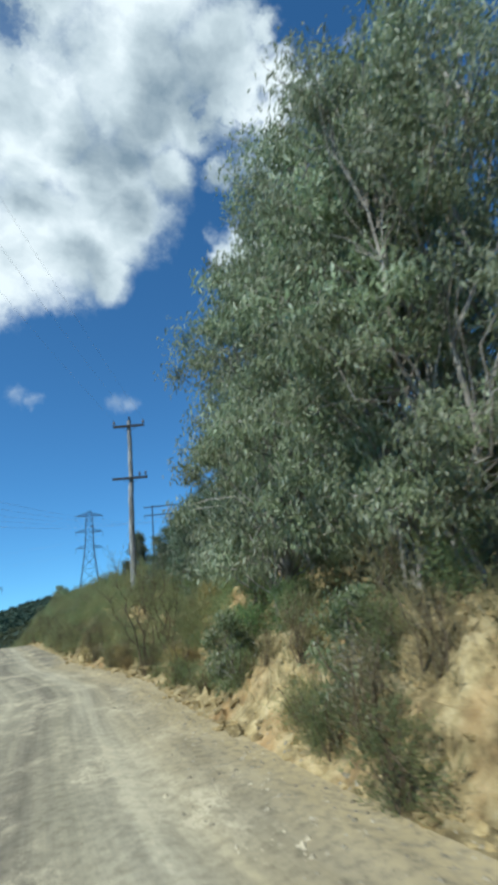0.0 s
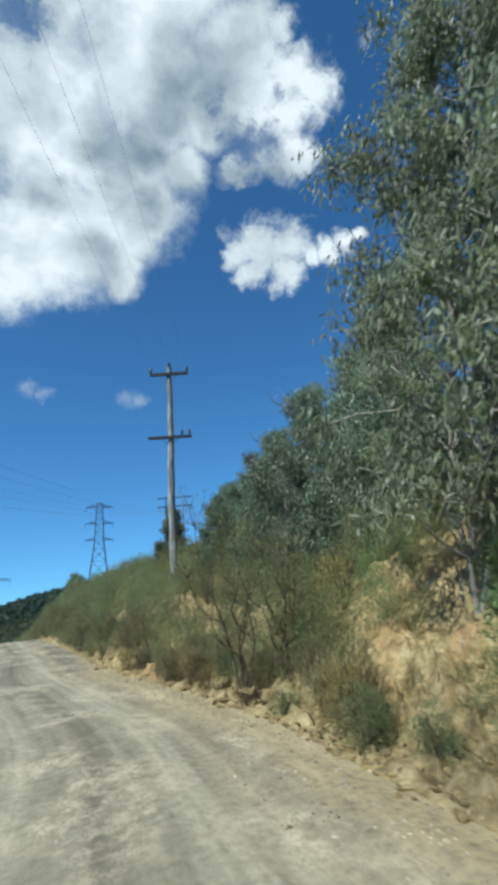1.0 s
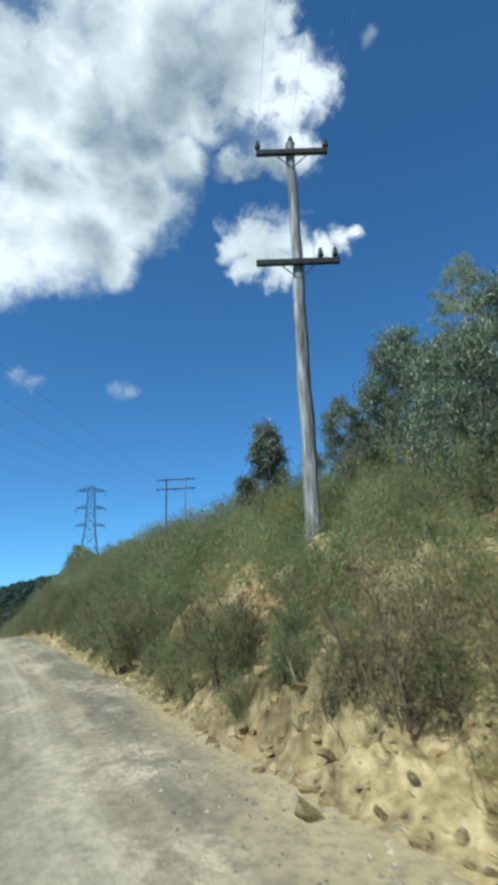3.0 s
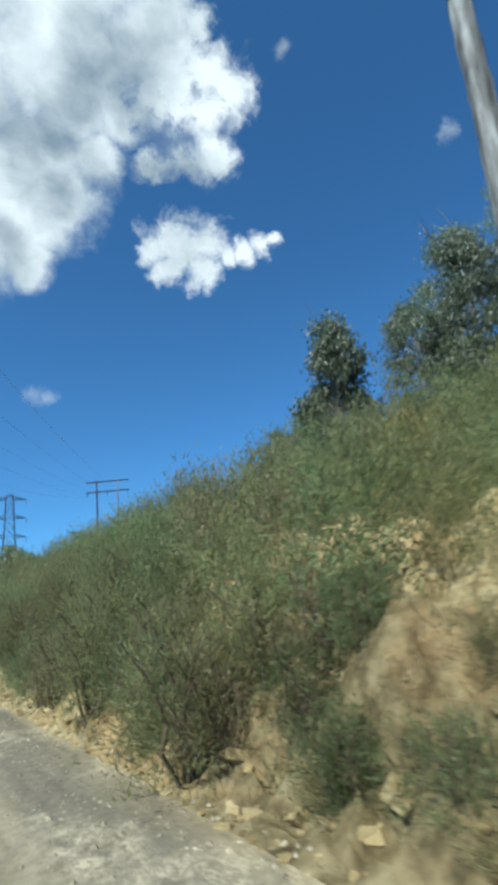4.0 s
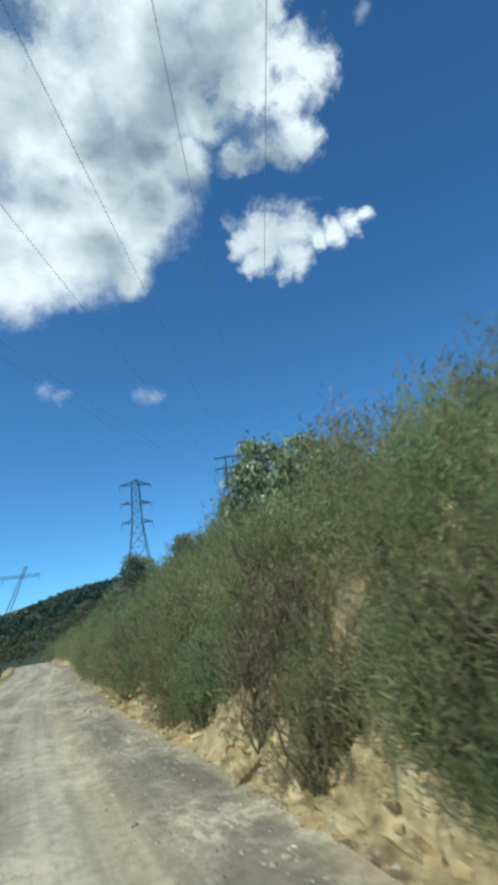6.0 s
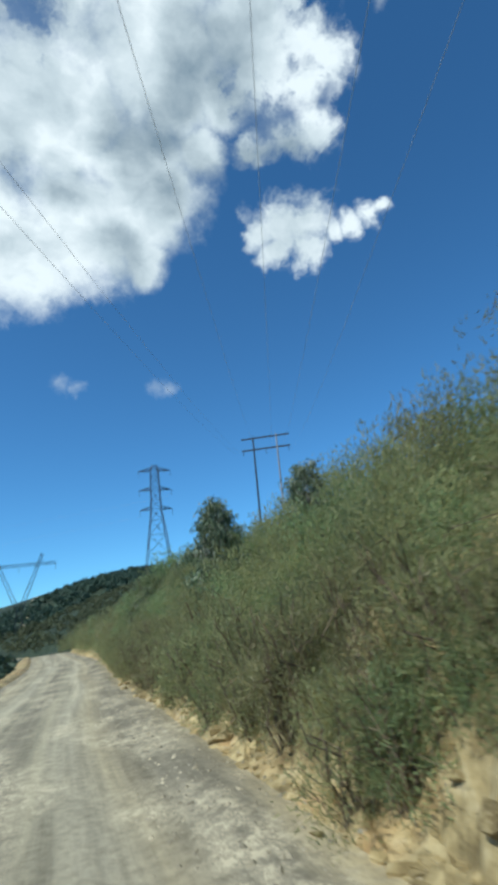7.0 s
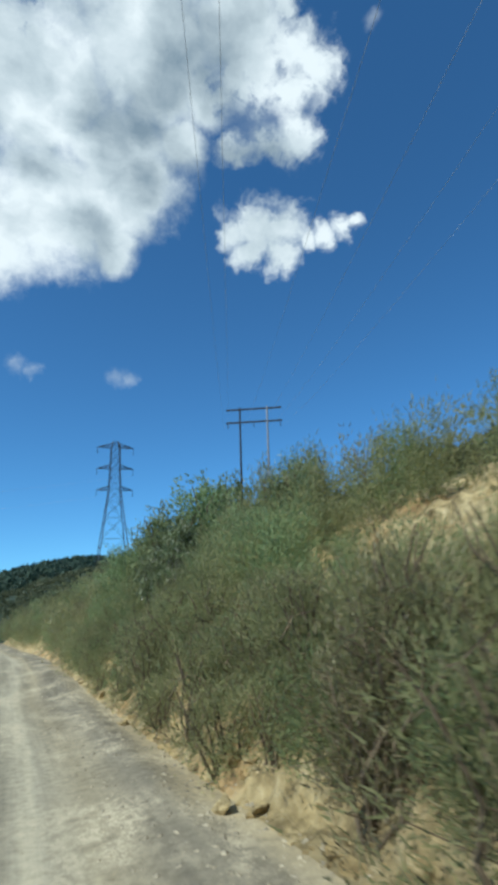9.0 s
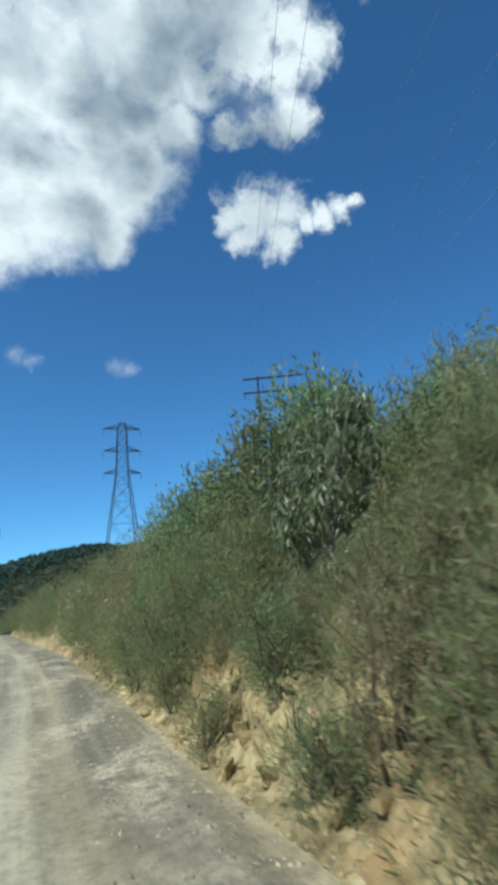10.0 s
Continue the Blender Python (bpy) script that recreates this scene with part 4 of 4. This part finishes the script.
def bar(soup, a, b, w, h=None):
    """A squared bar from a to b."""
    a, b = Vector(a), Vector(b)
    d = (b - a).normalized()
    up = Vector((0, 0, 1)) if abs(d.z) < 0.95 else Vector((0, 1, 0))
    s = d.cross(up).normalized() * (w / 2)
    t = s.cross(d).normalized() * ((h or w) / 2)
    v = [p + i * s + j * t for p in (a, b) for i, j in ((-1, -1), (1, -1), (1, 1), (-1, 1))]
    soup.add([tuple(p) for p in v], [(0, 1, 2, 3), (7, 6, 5, 4), (0, 4, 5, 1), (1, 5, 6, 2), (2, 6, 7, 3), (3, 7, 4, 0)])


def lathe(cx, cy, z0, profile, sides=10):
    s = Soup()
    s.tube([(cx, cy, z0 + z) for z, r in profile], [r for z, r in profile], sides)
    return s


def power_pole(x, y, top):
    root = new("power_pole")
    g = ground_at(x, y)
    root.matrix_basis = pose(x, y, g)
    h = top - g
    prng = np.random.default_rng(5)
    s = Soup()
    zs = np.linspace(-0.4, h, 46)
    pts = np.stack([0.02 * np.sin(zs * 1.1) + 0.012 * np.sin(zs * 3.1), 0.02 * np.cos(zs * 0.8), zs], 1)
    s.tube(pts, np.interp(zs, [0, h], [0.185, 0.115]) * prng.uniform(0.93, 1.06, 46), 16)
    s.add([(0.115 * math.cos(a), 0.115 * math.sin(a), h + 0.02) for a in np.arange(14) * 2 * np.pi / 14], [tuple(range(14))])
    part("shaft", s, M_POLE, root, "weathered grey timber shaft", True)
    ax = Vector((1.62, -0.80, 0)).normalized()
    side = Vector((ax.y, -ax.x, 0)) * 0.16

    def crossarm(z, half, pins, name):
        s = Soup()
        c = Vector((0, 0, z)) + side
        bar(s, c - ax * half, c + ax * half, 0.11, 0.13)
        arm = part(name, s, M_ARM, root, "dark timber crossarm")
        b = Soup()
        for k in (-1, 1):
            bar(b, c + ax * k * 0.42 - Vector((0, 0, 0.06)), Vector((0, 0, z - 0.42)) + side * 0.7, 0.035, 0.012)
        part("brace", b, M_STEEL, arm, "flat steel braces")
        for off in pins:
            q = c + ax * off
            prof = [(0.06, 0.02), (0.13, 0.02), (0.14, 0.075), (0.18, 0.08), (0.19, 0.05), (0.24, 0.07), (0.27, 0.045), (0.33, 0.05), (0.36, 0.015)]
            part("insulator", lathe(q.x, q.y, z, prof, 8), M_PORCELAIN, arm, "dark pin insulator", True)

    crossarm(top - 0.38 - g, 0.9, (-0.86, 0.86), "crossarm_upper")
    crossarm(6.72 - g, 1.0, (0.55, 0.9), "crossarm_lower")
    part("insulator", lathe(0, 0, h - 0.02, [(0, 0.03), (0.1, 0.03), (0.12, 0.07), (0.2, 0.06), (0.28, 0.02)], 8), M_PORCELAIN, root, "dark pin insulator", True)
    tagged(root, "weathered grey timber power pole with two dark crossarms", "power pole")


power_pole(6.17, 28.5, 10.2)


# ---------------------------------------------------------------- lattice towers and the pole frame
def lattice_tower(x, y, turn):
    g = ground_at(x, y)
    root = new("lattice_tower")
    root.matrix_basis = pose(x, y, g, 0, 0, turn)
    H = 27.7 - g
    zl = [(0, 4.6), (H - 15.4, 1.75), (H - 1.5, 1.25), (H, 0.75)]

    def half(z):
        return float(np.interp(z, [a for a, b in zl], [b for a, b in zl]))

    cs = ((-1, -1), (1, -1), (1, 1), (-1, 1))
    for cx, cy in cs:
        s = Soup()
        for (z0, w0), (z1, w1) in zip(zl, zl[1:]):
            bar(s, (cx * w0, cy * w0, z0), (cx * w1, cy * w1, z1), 0.20 if z0 == 0 else 0.17)
        part("leg", s, M_STEEL, root)
    s = Soup()
    lev = [0]
    while lev[-1] < H - 1.2:
        lev.append(lev[-1] + max(1.5, half(lev[-1]) * 1.75))
    lev[-1] = H
    for z0, z1 in zip(lev, lev[1:]):
        a, b = half(z0), half(z1)
        for (p, q), (r, t) in zip(cs, cs[1:] + cs[:1]):
            bar(s, (p * a, q * a, z0), (r * b, t * b, z1), 0.085)
            bar(s, (r * a, t * a, z0), (p * b, q * b, z1), 0.085)
            bar(s, (p * b, q * b, z1), (r * b, t * b, z1), 0.075)
    part("bracing", s, M_STEEL, root)
    for z in (H - 15.1, H - 8.5, H - 1.9):
        arm = None
        for k in (-1, 1):
            s, w = Soup(), half(z)
            tip = Vector((k * 5.4, 0, z))
            for q in (-1, 1):
                bar(s, (k * w, q * w, z), tip, 0.17)
                bar(s, (k * w, q * w, z + 1.1), tip, 0.15)
                for f in (0.3, 0.6):
                    a = Vector((k * w, q * w, z)).lerp(tip, f)
                    b = Vector((k * w, q * w, z + 1.1)).lerp(tip, f)
                    bar(s, a, b, 0.08)
            arm = part("crossarm", s, M_STEEL, root)
            prof = [(-i * 0.15 - (0.07 if j else 0), 0.11 if j else 0.03) for i in range(13) for j in (0, 1)]
            part("insulator_string", lathe(tip.x, 0, z - 0.1, prof, 6), M_PORCELAIN, arm)
    tagged(root, "tall grey steel lattice transmission tower with three crossarms", "pylon")
    return H


TOWER = (29.6, 219.0)
lattice_tower(*TOWER, -4)


def delta_tower(x, y, z_top):
    """A tower whose two legs spread upwards to a long crossbeam."""
    g = ground_at(x, y)
    root = new("delta_tower")
    root.matrix_basis = pose(x, y, g, 0, 0, 6)
    H = z_top - g
    waist = H - 23.0

    def beam(name, a, b, wa, wb, n):
        a, b = Vector(a), Vector(b)
        d = (b - a).normalized()
        u = d.cross(Vector((0, 1, 0))).normalized()
        v = Vector((0, 1, 0))
        s = Soup()
        prev = None
        for i in range(n + 1):
            f = i / n
            w = wa + (wb - wa) * f
            c = a.lerp(b, f)
            cur = [c + u * p * w + v * q * w for p, q in ((-1, -1), (1, -1), (1, 1), (-1, 1))]
            if prev:
                for k in range(4):
                    bar(s, prev[k], cur[k], 0.2)
                    bar(s, prev[k], cur[(k + 1) % 4], 0.11)
            prev = cur
        return part(name, s, M_STEEL, root)

    beam("body", (0, 0, 0), (0, 0, waist), 3.2, 1.0, 6)
    for k in (-1, 1):
        beam("window_leg", (k * 0.8, 0, waist), (k * 9.8, 0, H), 0.9, 0.5, 10)
    beam("crossbeam", (-15.6, 0, H - 4.5), (15.6, 0, H - 4.5), 0.55, 0.55, 20)
    for px in (-15.3, 0, 15.3):
        prof = [(-i * 0.16 - (0.08 if j else 0), 0.13 if j else 0.04) for i in range(16) for j in (0, 1)]
        part("insulator_string", lathe(px, 0, H - 5.0, prof, 6), M_PORCELAIN, root)
    tagged(root, "grey steel delta transmission tower with long crossbeam", "pylon")


delta_tower(-18.5, 300.0, 3.2)


def pole_frame(a, b, z_top):
    """Two upright poles that carry two long crossarms."""
    a, b = Vector((*a, 0)), Vector((*b, 0))
    c = (a + b) / 2
    g = min(ground_at(a.x, a.y), ground_at(b.x, b.y)) - 0.3
    root = new("pole_frame")
    root.matrix_basis = pose(c.x, c.y, g)
    d = (b - a).normalized()
    half = (b - a).length / 2
    h = z_top - g
    # the second pole's paler tone has the sunlight on it put into the colour
    for f, mat, label in ((-0.5, M_ARM, "dark pole"), (0.48, M_LIT_POLE, "grey pole in a sunlit tone")):
        p = d * half * f
        s = Soup()
        zs = np.linspace(-0.3, h + 0.4, 10)
        s.tube([(p.x, p.y, z) for z in zs], np.linspace(0.24, 0.15, 10), 9)
        part("pole", s, mat, root, label, True)
    for z in (h, h - 2.4):
        s = Soup()
        bar(s, d * -half + Vector((0, 0, z)), d * half + Vector((0, 0, z)), 0.22, 0.28)
        arm = part("crossarm", s, M_ARM, root, "long dark crossarm")
        if z < h:
            for f in (-0.95, 0.0, 0.95):
                q = d * half * f
                prof = [(-i * 0.12 - (0.06 if j else 0), 0.10 if j else 0.03) for i in range(8) for j in (0, 1)]
                part("insulator_string", lathe(q.x, q.y, z - 0.12, prof, 6), M_PORCELAIN, arm)
    tagged(root, "two-pole timber power line frame with twin crossarms", "power pole")


FRAME_A, FRAME_B, FRAME_Z = (34.98, 145.05), (43.32, 139.36), 19.4
pole_frame(FRAME_A, FRAME_B, FRAME_Z)


def wire(a, b, sag, r, label, n=40):
    s = Soup()
    t = np.linspace(0, 1, n)
    p = np.outer(1 - t, a) + np.outer(t, b)
    p[:, 2] -= sag * 4 * t * (1 - t)
    s.tube(p, r, 5)
    o = new("overhead_wire", s.mesh("overhead_wire", M_WIRE, True))
    tagged(o, label, "wire", "overhead wires")


# the line's conductors come down from the frame, pass over the road and go on behind
for f, over in ((-0.04, -3.2), (0.04, -2.2), (0.32, 2.2), (0.62, 4.8), (0.80, 7.2), (1.0, 9.2)):
    e = Vector((*FRAME_A, 0)).lerp(Vector((*FRAME_B, 0)), f)
    k = (e.y + 60) / (e.y - 60)
    wire((e.x, e.y, FRAME_Z - 3.4), (e.x + (over - e.x) * k, -60, 10), 6.2, 0.0075, "thin dark conductor crossing high over the road", 90)
# the roadside pole's wires, running back over the road
for k in (-1, 0, 1):
    a = (6.17 + k * 0.77, 28.5 - k * 0.38, 10.46 if k == 0 else 10.2)
    wire(a, (-8.6 + k * 0.8, -5 - k * 0.4, 11.5), 0.5, 0.003, "thin wire strung from the timber pole", 40)
# conductors of the tower
for k, z in ((-1, -17.2), (1, -10.6)):
    wire((TOWER[0] + k * 5.4, TOWER[1] - k * 0.4, 27.7 + z), (TOWER[0] + k * 6 - 190, TOWER[1] + 60, 27.7 + z - 6), 5, 0.011, "distant conductor between transmission towers", 40)


# ---------------------------------------------------------------- a bare dead sapling on the cut
def dead_sapling(x, y, h):
    r = np.random.default_rng(3)
    s = Soup()
    p = curve_between((0, 0, -0.15), (-0.12, 0.05, h), r, 0.02, 0.0, 7)
    s.tube(p, np.linspace(0.018, 0.006, 7), 6)
    for q in (3, 4, 5):
        s.tube(curve_between(p[q], p[q] + r.normal(size=3) * 0.12 + np.array([0, 0, 0.2]), r, 0.08, 0, 4), np.linspace(0.008, 0.003, 4), 4)
    o = new("dead_sapling", s.mesh("dead_sapling", M_TWIG, True))
    o.matrix_basis = pose(x, y, ground_at(x, y))
    tagged(o, "bare grey dead sapling standing on the cut bank", "sapling")


dead_sapling(float(edge_x(21.6)) + 1.9, 21.6, 1.0)


def airy_shrub(x, y, h, seed):
    """A tall thin tea-tree: crooked dark stems that fan out from the ground, and a loose haze of leaves on their upper halves."""
    r = np.random.default_rng(seed)
    wood, fol = Soup(), Soup()
    for k, (dx, dy, f) in enumerate(((-0.75, 0.2, 1.0), (-0.25, -0.3, 0.9), (0.35, 0.25, 0.8), (-1.0, -0.1, 0.7), (0.1, 0.4, 0.95))):
        st = curve_between((r.normal() * 0.05, r.normal() * 0.05, -0.1), (dx * h / 2.9, dy * h / 2.9, h * f), r, 0.03, 0.0, 8)
        wood.tube(st, np.linspace(0.030, 0.006, 8) * (1.0 if k < 2 else 0.7), 5)
        for _ in range(26):
            q = r.integers(3, 8)
            tip = st[q] + r.normal(size=3) * 0.24 + np.array([0, 0, 0.26])
            tw = curve_between(st[q], tip, r, 0.06, 0.04, 4)
            wood.tube(tw, (0.007, 0.006, 0.004, 0.002), 3)
            n = 26
            f2 = r.uniform(0.2, 1.05, n)[:, None]
            fol.needles(st[q] + (tip - st[q]) * f2 + r.normal(size=(n, 3)) * 0.05, (tip - st[q]) + r.normal(size=(n, 3)) * 0.2, 0.07, 0.006, r)
    root = plant("tea_tree", (wood.mesh("stem", M_TWIG, True), fol.mesh("foliage", L_SCRUB)), ("stem", "foliage"), "tall thin tea-tree with crooked stems beside the road", "shrub", "tall tea-trees", put(x, y))
    return root


airy_shrub(3.55, 15.0, 2.9, 5)
airy_shrub(4.1, 14.3, 2.2, 6)
airy_shrub(4.6, 52.6, 1.8, 7)


def dead_gum(x, y, h):
    """A dead stem among the gums, its bare crooked limbs reaching out towards the road."""
    r = np.random.default_rng(8)
    root = new("dead_gum")
    root.matrix_basis = pose(x, y, ground_at(x, y))
    s = Soup()
    p = curve_between((0, 0, -0.2), (0.2, 0.1, h), r, 0.012, 0.0, 9)
    s.tube(p, np.linspace(0.085, 0.02, 9), 7)
    part("trunk", s, M_TWIG, root, "", True)
    for q, reach in ((5, (-1.6, -0.5, 0.4)), (6, (-3.95, -1.4, 1.6)), (7, (-1.2, -0.3, 1.3))):
        s = Soup()
        c = curve_between(p[q], p[q] + np.array(reach), r, 0.02, -0.07, 7)
        s.tube(c, np.linspace(0.055, 0.012, 7), 5)
        for k in (2, 3, 4):
            s.tube(curve_between(c[k], c[k] + r.normal(size=3) * 0.14 + np.array([-0.3, 0, 0.16]), r, 0.05, 0, 4), np.linspace(0.012, 0.004, 4), 4)
        part("limb", s, M_TWIG, root, "", True)
    tagged(root, "dead grey gum with bare crooked limbs", "tree")


dead_gum(13.4, 19.8, 10.2)

# ---------------------------------------------------------------- stones
def stone_mesh(seed, flat=0.7):
    """A broken angular lump: the hull of points thrown into a skewed box."""
    r = np.random.default_rng(seed)
    bm = bmesh.new()
    for p in r.uniform(-1, 1, (11, 3)):
        p = p / max(0.75, np.abs(p).max()) * r.uniform(0.8, 1.0)
        bm.verts.new((p[0] + 0.25 * p[2], p[1], p[2] * flat))
    out = bmesh.ops.convex_hull(bm, input=bm.verts)
    bmesh.ops.delete(bm, geom=list({v for v in out["geom_interior"] + out["geom_unused"] if isinstance(v, bmesh.types.BMVert)}), context="VERTS")
    bmesh.ops.bevel(bm, geom=list(bm.edges), offset=0.03, segments=1, affect="EDGES")
    me = bpy.data.meshes.new("rock")
    bm.to_mesh(me)
    bm.free()
    me.materials.append(M_ROCK)
    return me


STONES = [stone_mesh(s, f) for s, f in ((1, 0.6), (2, 0.75), (3, 0.5), (4, 0.85), (5, 0.65), (6, 0.7))]
rng = np.random.default_rng(4)
rocks = []
for y in np.arange(4, 92, 0.40):
    u = rng.normal(0.30, 0.20) if rng.uniform() < 0.8 else rng.uniform(0.3, 1.6)
    rocks.append((y + rng.uniform(-0.2, 0.2), u, 0.05 + 0.12 * rng.uniform() ** 1.8))
rocks += [(15.2, -0.05, 0.16), (14.9, 0.3, 0.20), (16.3, 0.25, 0.12), (25.8, 2.1, 0.20), (27.2, 1.5, 0.13), (38.3, 1.5, 0.2), (39.0, 1.2, 0.18), (39.6, 1.6, 0.18), (61.2, 0.3, 0.17), (62.0, 0.4, 0.15), (68.2, 0.0, 0.12), (76.5, 0.35, 0.17), (77.4, 0.4, 0.16), (75.8, 0.3, 0.15)]
for y in np.arange(9, 25, 0.13):
    rocks.append((y + rng.uniform(-0.1, 0.1), rng.normal(0.10, 0.13), 0.028 + 0.05 * rng.uniform() ** 2))
for i, (y, u, s) in enumerate(rocks):
    x = float(edge_x(y)) + u
    o = new("rock", STONES[i % 6])
    o.matrix_basis = Matrix.LocRotScale((x, y, ground_at(x, y) + s * 0.28), Euler(tuple(rng.uniform(-0.4, 0.4, 2)) + (rng.uniform(0, 6.28),)), (s * rng.uniform(0.8, 1.4), s, s * rng.uniform(0.8, 1.2)))
    tagged(o, "pale ochre broken rock lying at the road's edge", "rock", "rocks along the bank")


def scatter_pebbles(name, count, urange, label, lo, hi, seed, weight=1.0, mat=M_PEBBLE, coarse=False):
    r = np.random.default_rng(seed)
    y = r.uniform(2, 84, count)
    u = urange[0] + (urange[1] - urange[0]) * r.uniform(0, 1, count) ** weight
    x = edge_x(y) + u
    z = ground_z(u, y)
    s = lo + (hi - lo) * r.uniform(0, 1, count) ** 3
    base = np.array([(x, y, z) for z in (-0.8, 0.8) for x, y in ((-1, -1), (1, -1), (1, 1), (-1, 1))], float) * 0.75
    fac = np.array([(0, 1, 5), (0, 5, 4), (1, 2, 6), (1, 6, 5), (2, 3, 7), (2, 7, 6), (3, 0, 4), (3, 4, 7), (4, 5, 6), (4, 6, 7)])
    if not coarse:
        base = np.array([(1, 0, 0), (0, 1, 0), (-1, 0, 0), (0, -1, 0), (0, 0, 0.9), (0, 0, -0.6)], float)
        fac = np.array([(0, 1, 4), (1, 2, 4), (2, 3, 4), (3, 0, 4), (1, 0, 5), (2, 1, 5), (3, 2, 5), (0, 3, 5)])
    v = base[None] * s[:, None, None] * r.uniform(0.6, 1.25, (count, len(base), 1)) * np.stack([r.uniform(0.8, 1.5, count), np.ones(count), r.uniform(0.5, 0.9, count)], 1)[:, None]
    a = r.uniform(0, 6.28, count)
    vx = v[:, :, 0] * np.cos(a)[:, None] - v[:, :, 1] * np.sin(a)[:, None]
    vy = v[:, :, 0] * np.sin(a)[:, None] + v[:, :, 1] * np.cos(a)[:, None]
    V = np.stack([vx + x[:, None], vy + y[:, None], v[:, :, 2] + (z - s * 0.15)[:, None]], 2).reshape(-1, 3)
    F = (fac[None] + (np.arange(count) * len(base))[:, None, None]).reshape(-1, 3)
    me = mesh_from(name, V, F)
    me.materials.append(mat)
    tagged(new(name, me), label, "gravel", kind="stuff")


scatter_pebbles("loose_gravel", 12000, (-1.3, 0.12), "loose grey gravel along the road's edge", 0.008, 0.042, 8, 0.6)
scatter_pebbles("road_stones", 6000, (-5, -0.8), "small stones scattered on the road", 0.004, 0.016, 9)
scatter_pebbles("bank_rubble", 4600, (0.0, 2.2), "broken ochre rubble on the bank", 0.012, 0.085, 10, 2.2, M_ROCK, True)


def grass(name, count, seed):
    r = np.random.default_rng(seed)
    s = Soup()
    y = r.uniform(3, 90, count)
    u = 0.35 + 5.5 * r.uniform(0, 1, count) ** 1.4
    n = 6
    x, z = edge_x(y) + u, ground_z(u, y)
    c = np.repeat(np.stack([x, y, z], 1), n, 0) + r.normal(size=(count * n, 3)) * np.array([0.05, 0.05, 0.0])
    d = np.array([0, 0, 1.0]) + r.normal(size=(count * n, 3)) * 0.38
    s.leaves(c, d, 0.26, 0.006, r)
    o = new(name, s.mesh(name, L_GRASS))
    tagged(o, "dry yellowish grass tufts on the bank", "grass", kind="stuff")


grass("dry_grass", 4200, 3)

# ---------------------------------------------------------------- the far side: woods on the ridge and in the valley
def woods(name, places, label, leaf, seed, mat=None):
    r = np.random.default_rng(seed)
    s = Soup()
    for x, y, z, rad in places:
        n = 80
        g = r.normal(size=(n, 3))
        g /= np.linalg.norm(g, axis=1)[:, None]
        g *= r.uniform(0.55, 1.0, n)[:, None] * rad * np.array([1, 1, 1.15])
        g[:, 2] = np.abs(g[:, 2]) * 1.0 + rad * 0.4
        s.needles(np.array([x, y, z]) + g, r.normal(size=(n, 3)) + np.array([0, 0, 0.4]), leaf * rad, leaf * rad * 0.3, r)
        s.tube([(x, y, z - 0.5), (x + 0.1, y, z + rad * 1.2)], (0.06 * rad, 0.04 * rad), 4)
    tagged(new(name, s.mesh(name, mat or L_FAR)), label, "forest", kind="stuff")


rng = np.random.default_rng(12)
far_places = []
while len(far_places) < 1600:
    a, dd = radians(rng.uniform(-14, 14)), rng.uniform(285, 545)
    x, y = math.sin(a) * dd, math.cos(a) * dd
    far_places.append((x, y, ground_at(x, y) - 1, rng.uniform(2.6, 4.8)))
woods("ridge_forest", far_places, "dark green forest covering the far ridge", 0.55, 1)
side_places = []
while len(side_places) < 800:
    y = rng.uniform(60, 260)
    x = float(edge_x(y)) - ROAD_WIDTH - 2.5 - 48 * rng.uniform() ** 1.6
    g = ground_at(x, y)
    side_places.append((x, y, g - 0.5, rng.uniform(0.8, 1.5) + 0.02 * (float(edge_x(y)) - x)))
woods("valley_scrub", side_places, "dark green scrub below the road's outer edge", 0.45, 2)
hill_places = []
while len(hill_places) < 520:
    y, u = rng.uniform(118, 262), 1.0 + 60 * rng.uniform() ** 1.2
    x = float(edge_x(y)) + u
    hill_places.append((x, y, ground_at(x, y) - 0.3, rng.uniform(0.9, 1.6)))
for _ in range(620):
    y, u = rng.uniform(-8, 118), 8.5 + 30 * rng.uniform() ** 1.2
    x = float(edge_x(y)) + u
    hill_places.append((x, y, ground_at(x, y) - 0.3, rng.uniform(0.55, 1.0)))
woods("far_scrub", hill_places, "distant olive scrub on the hill", 0.4, 3, L_HILL)
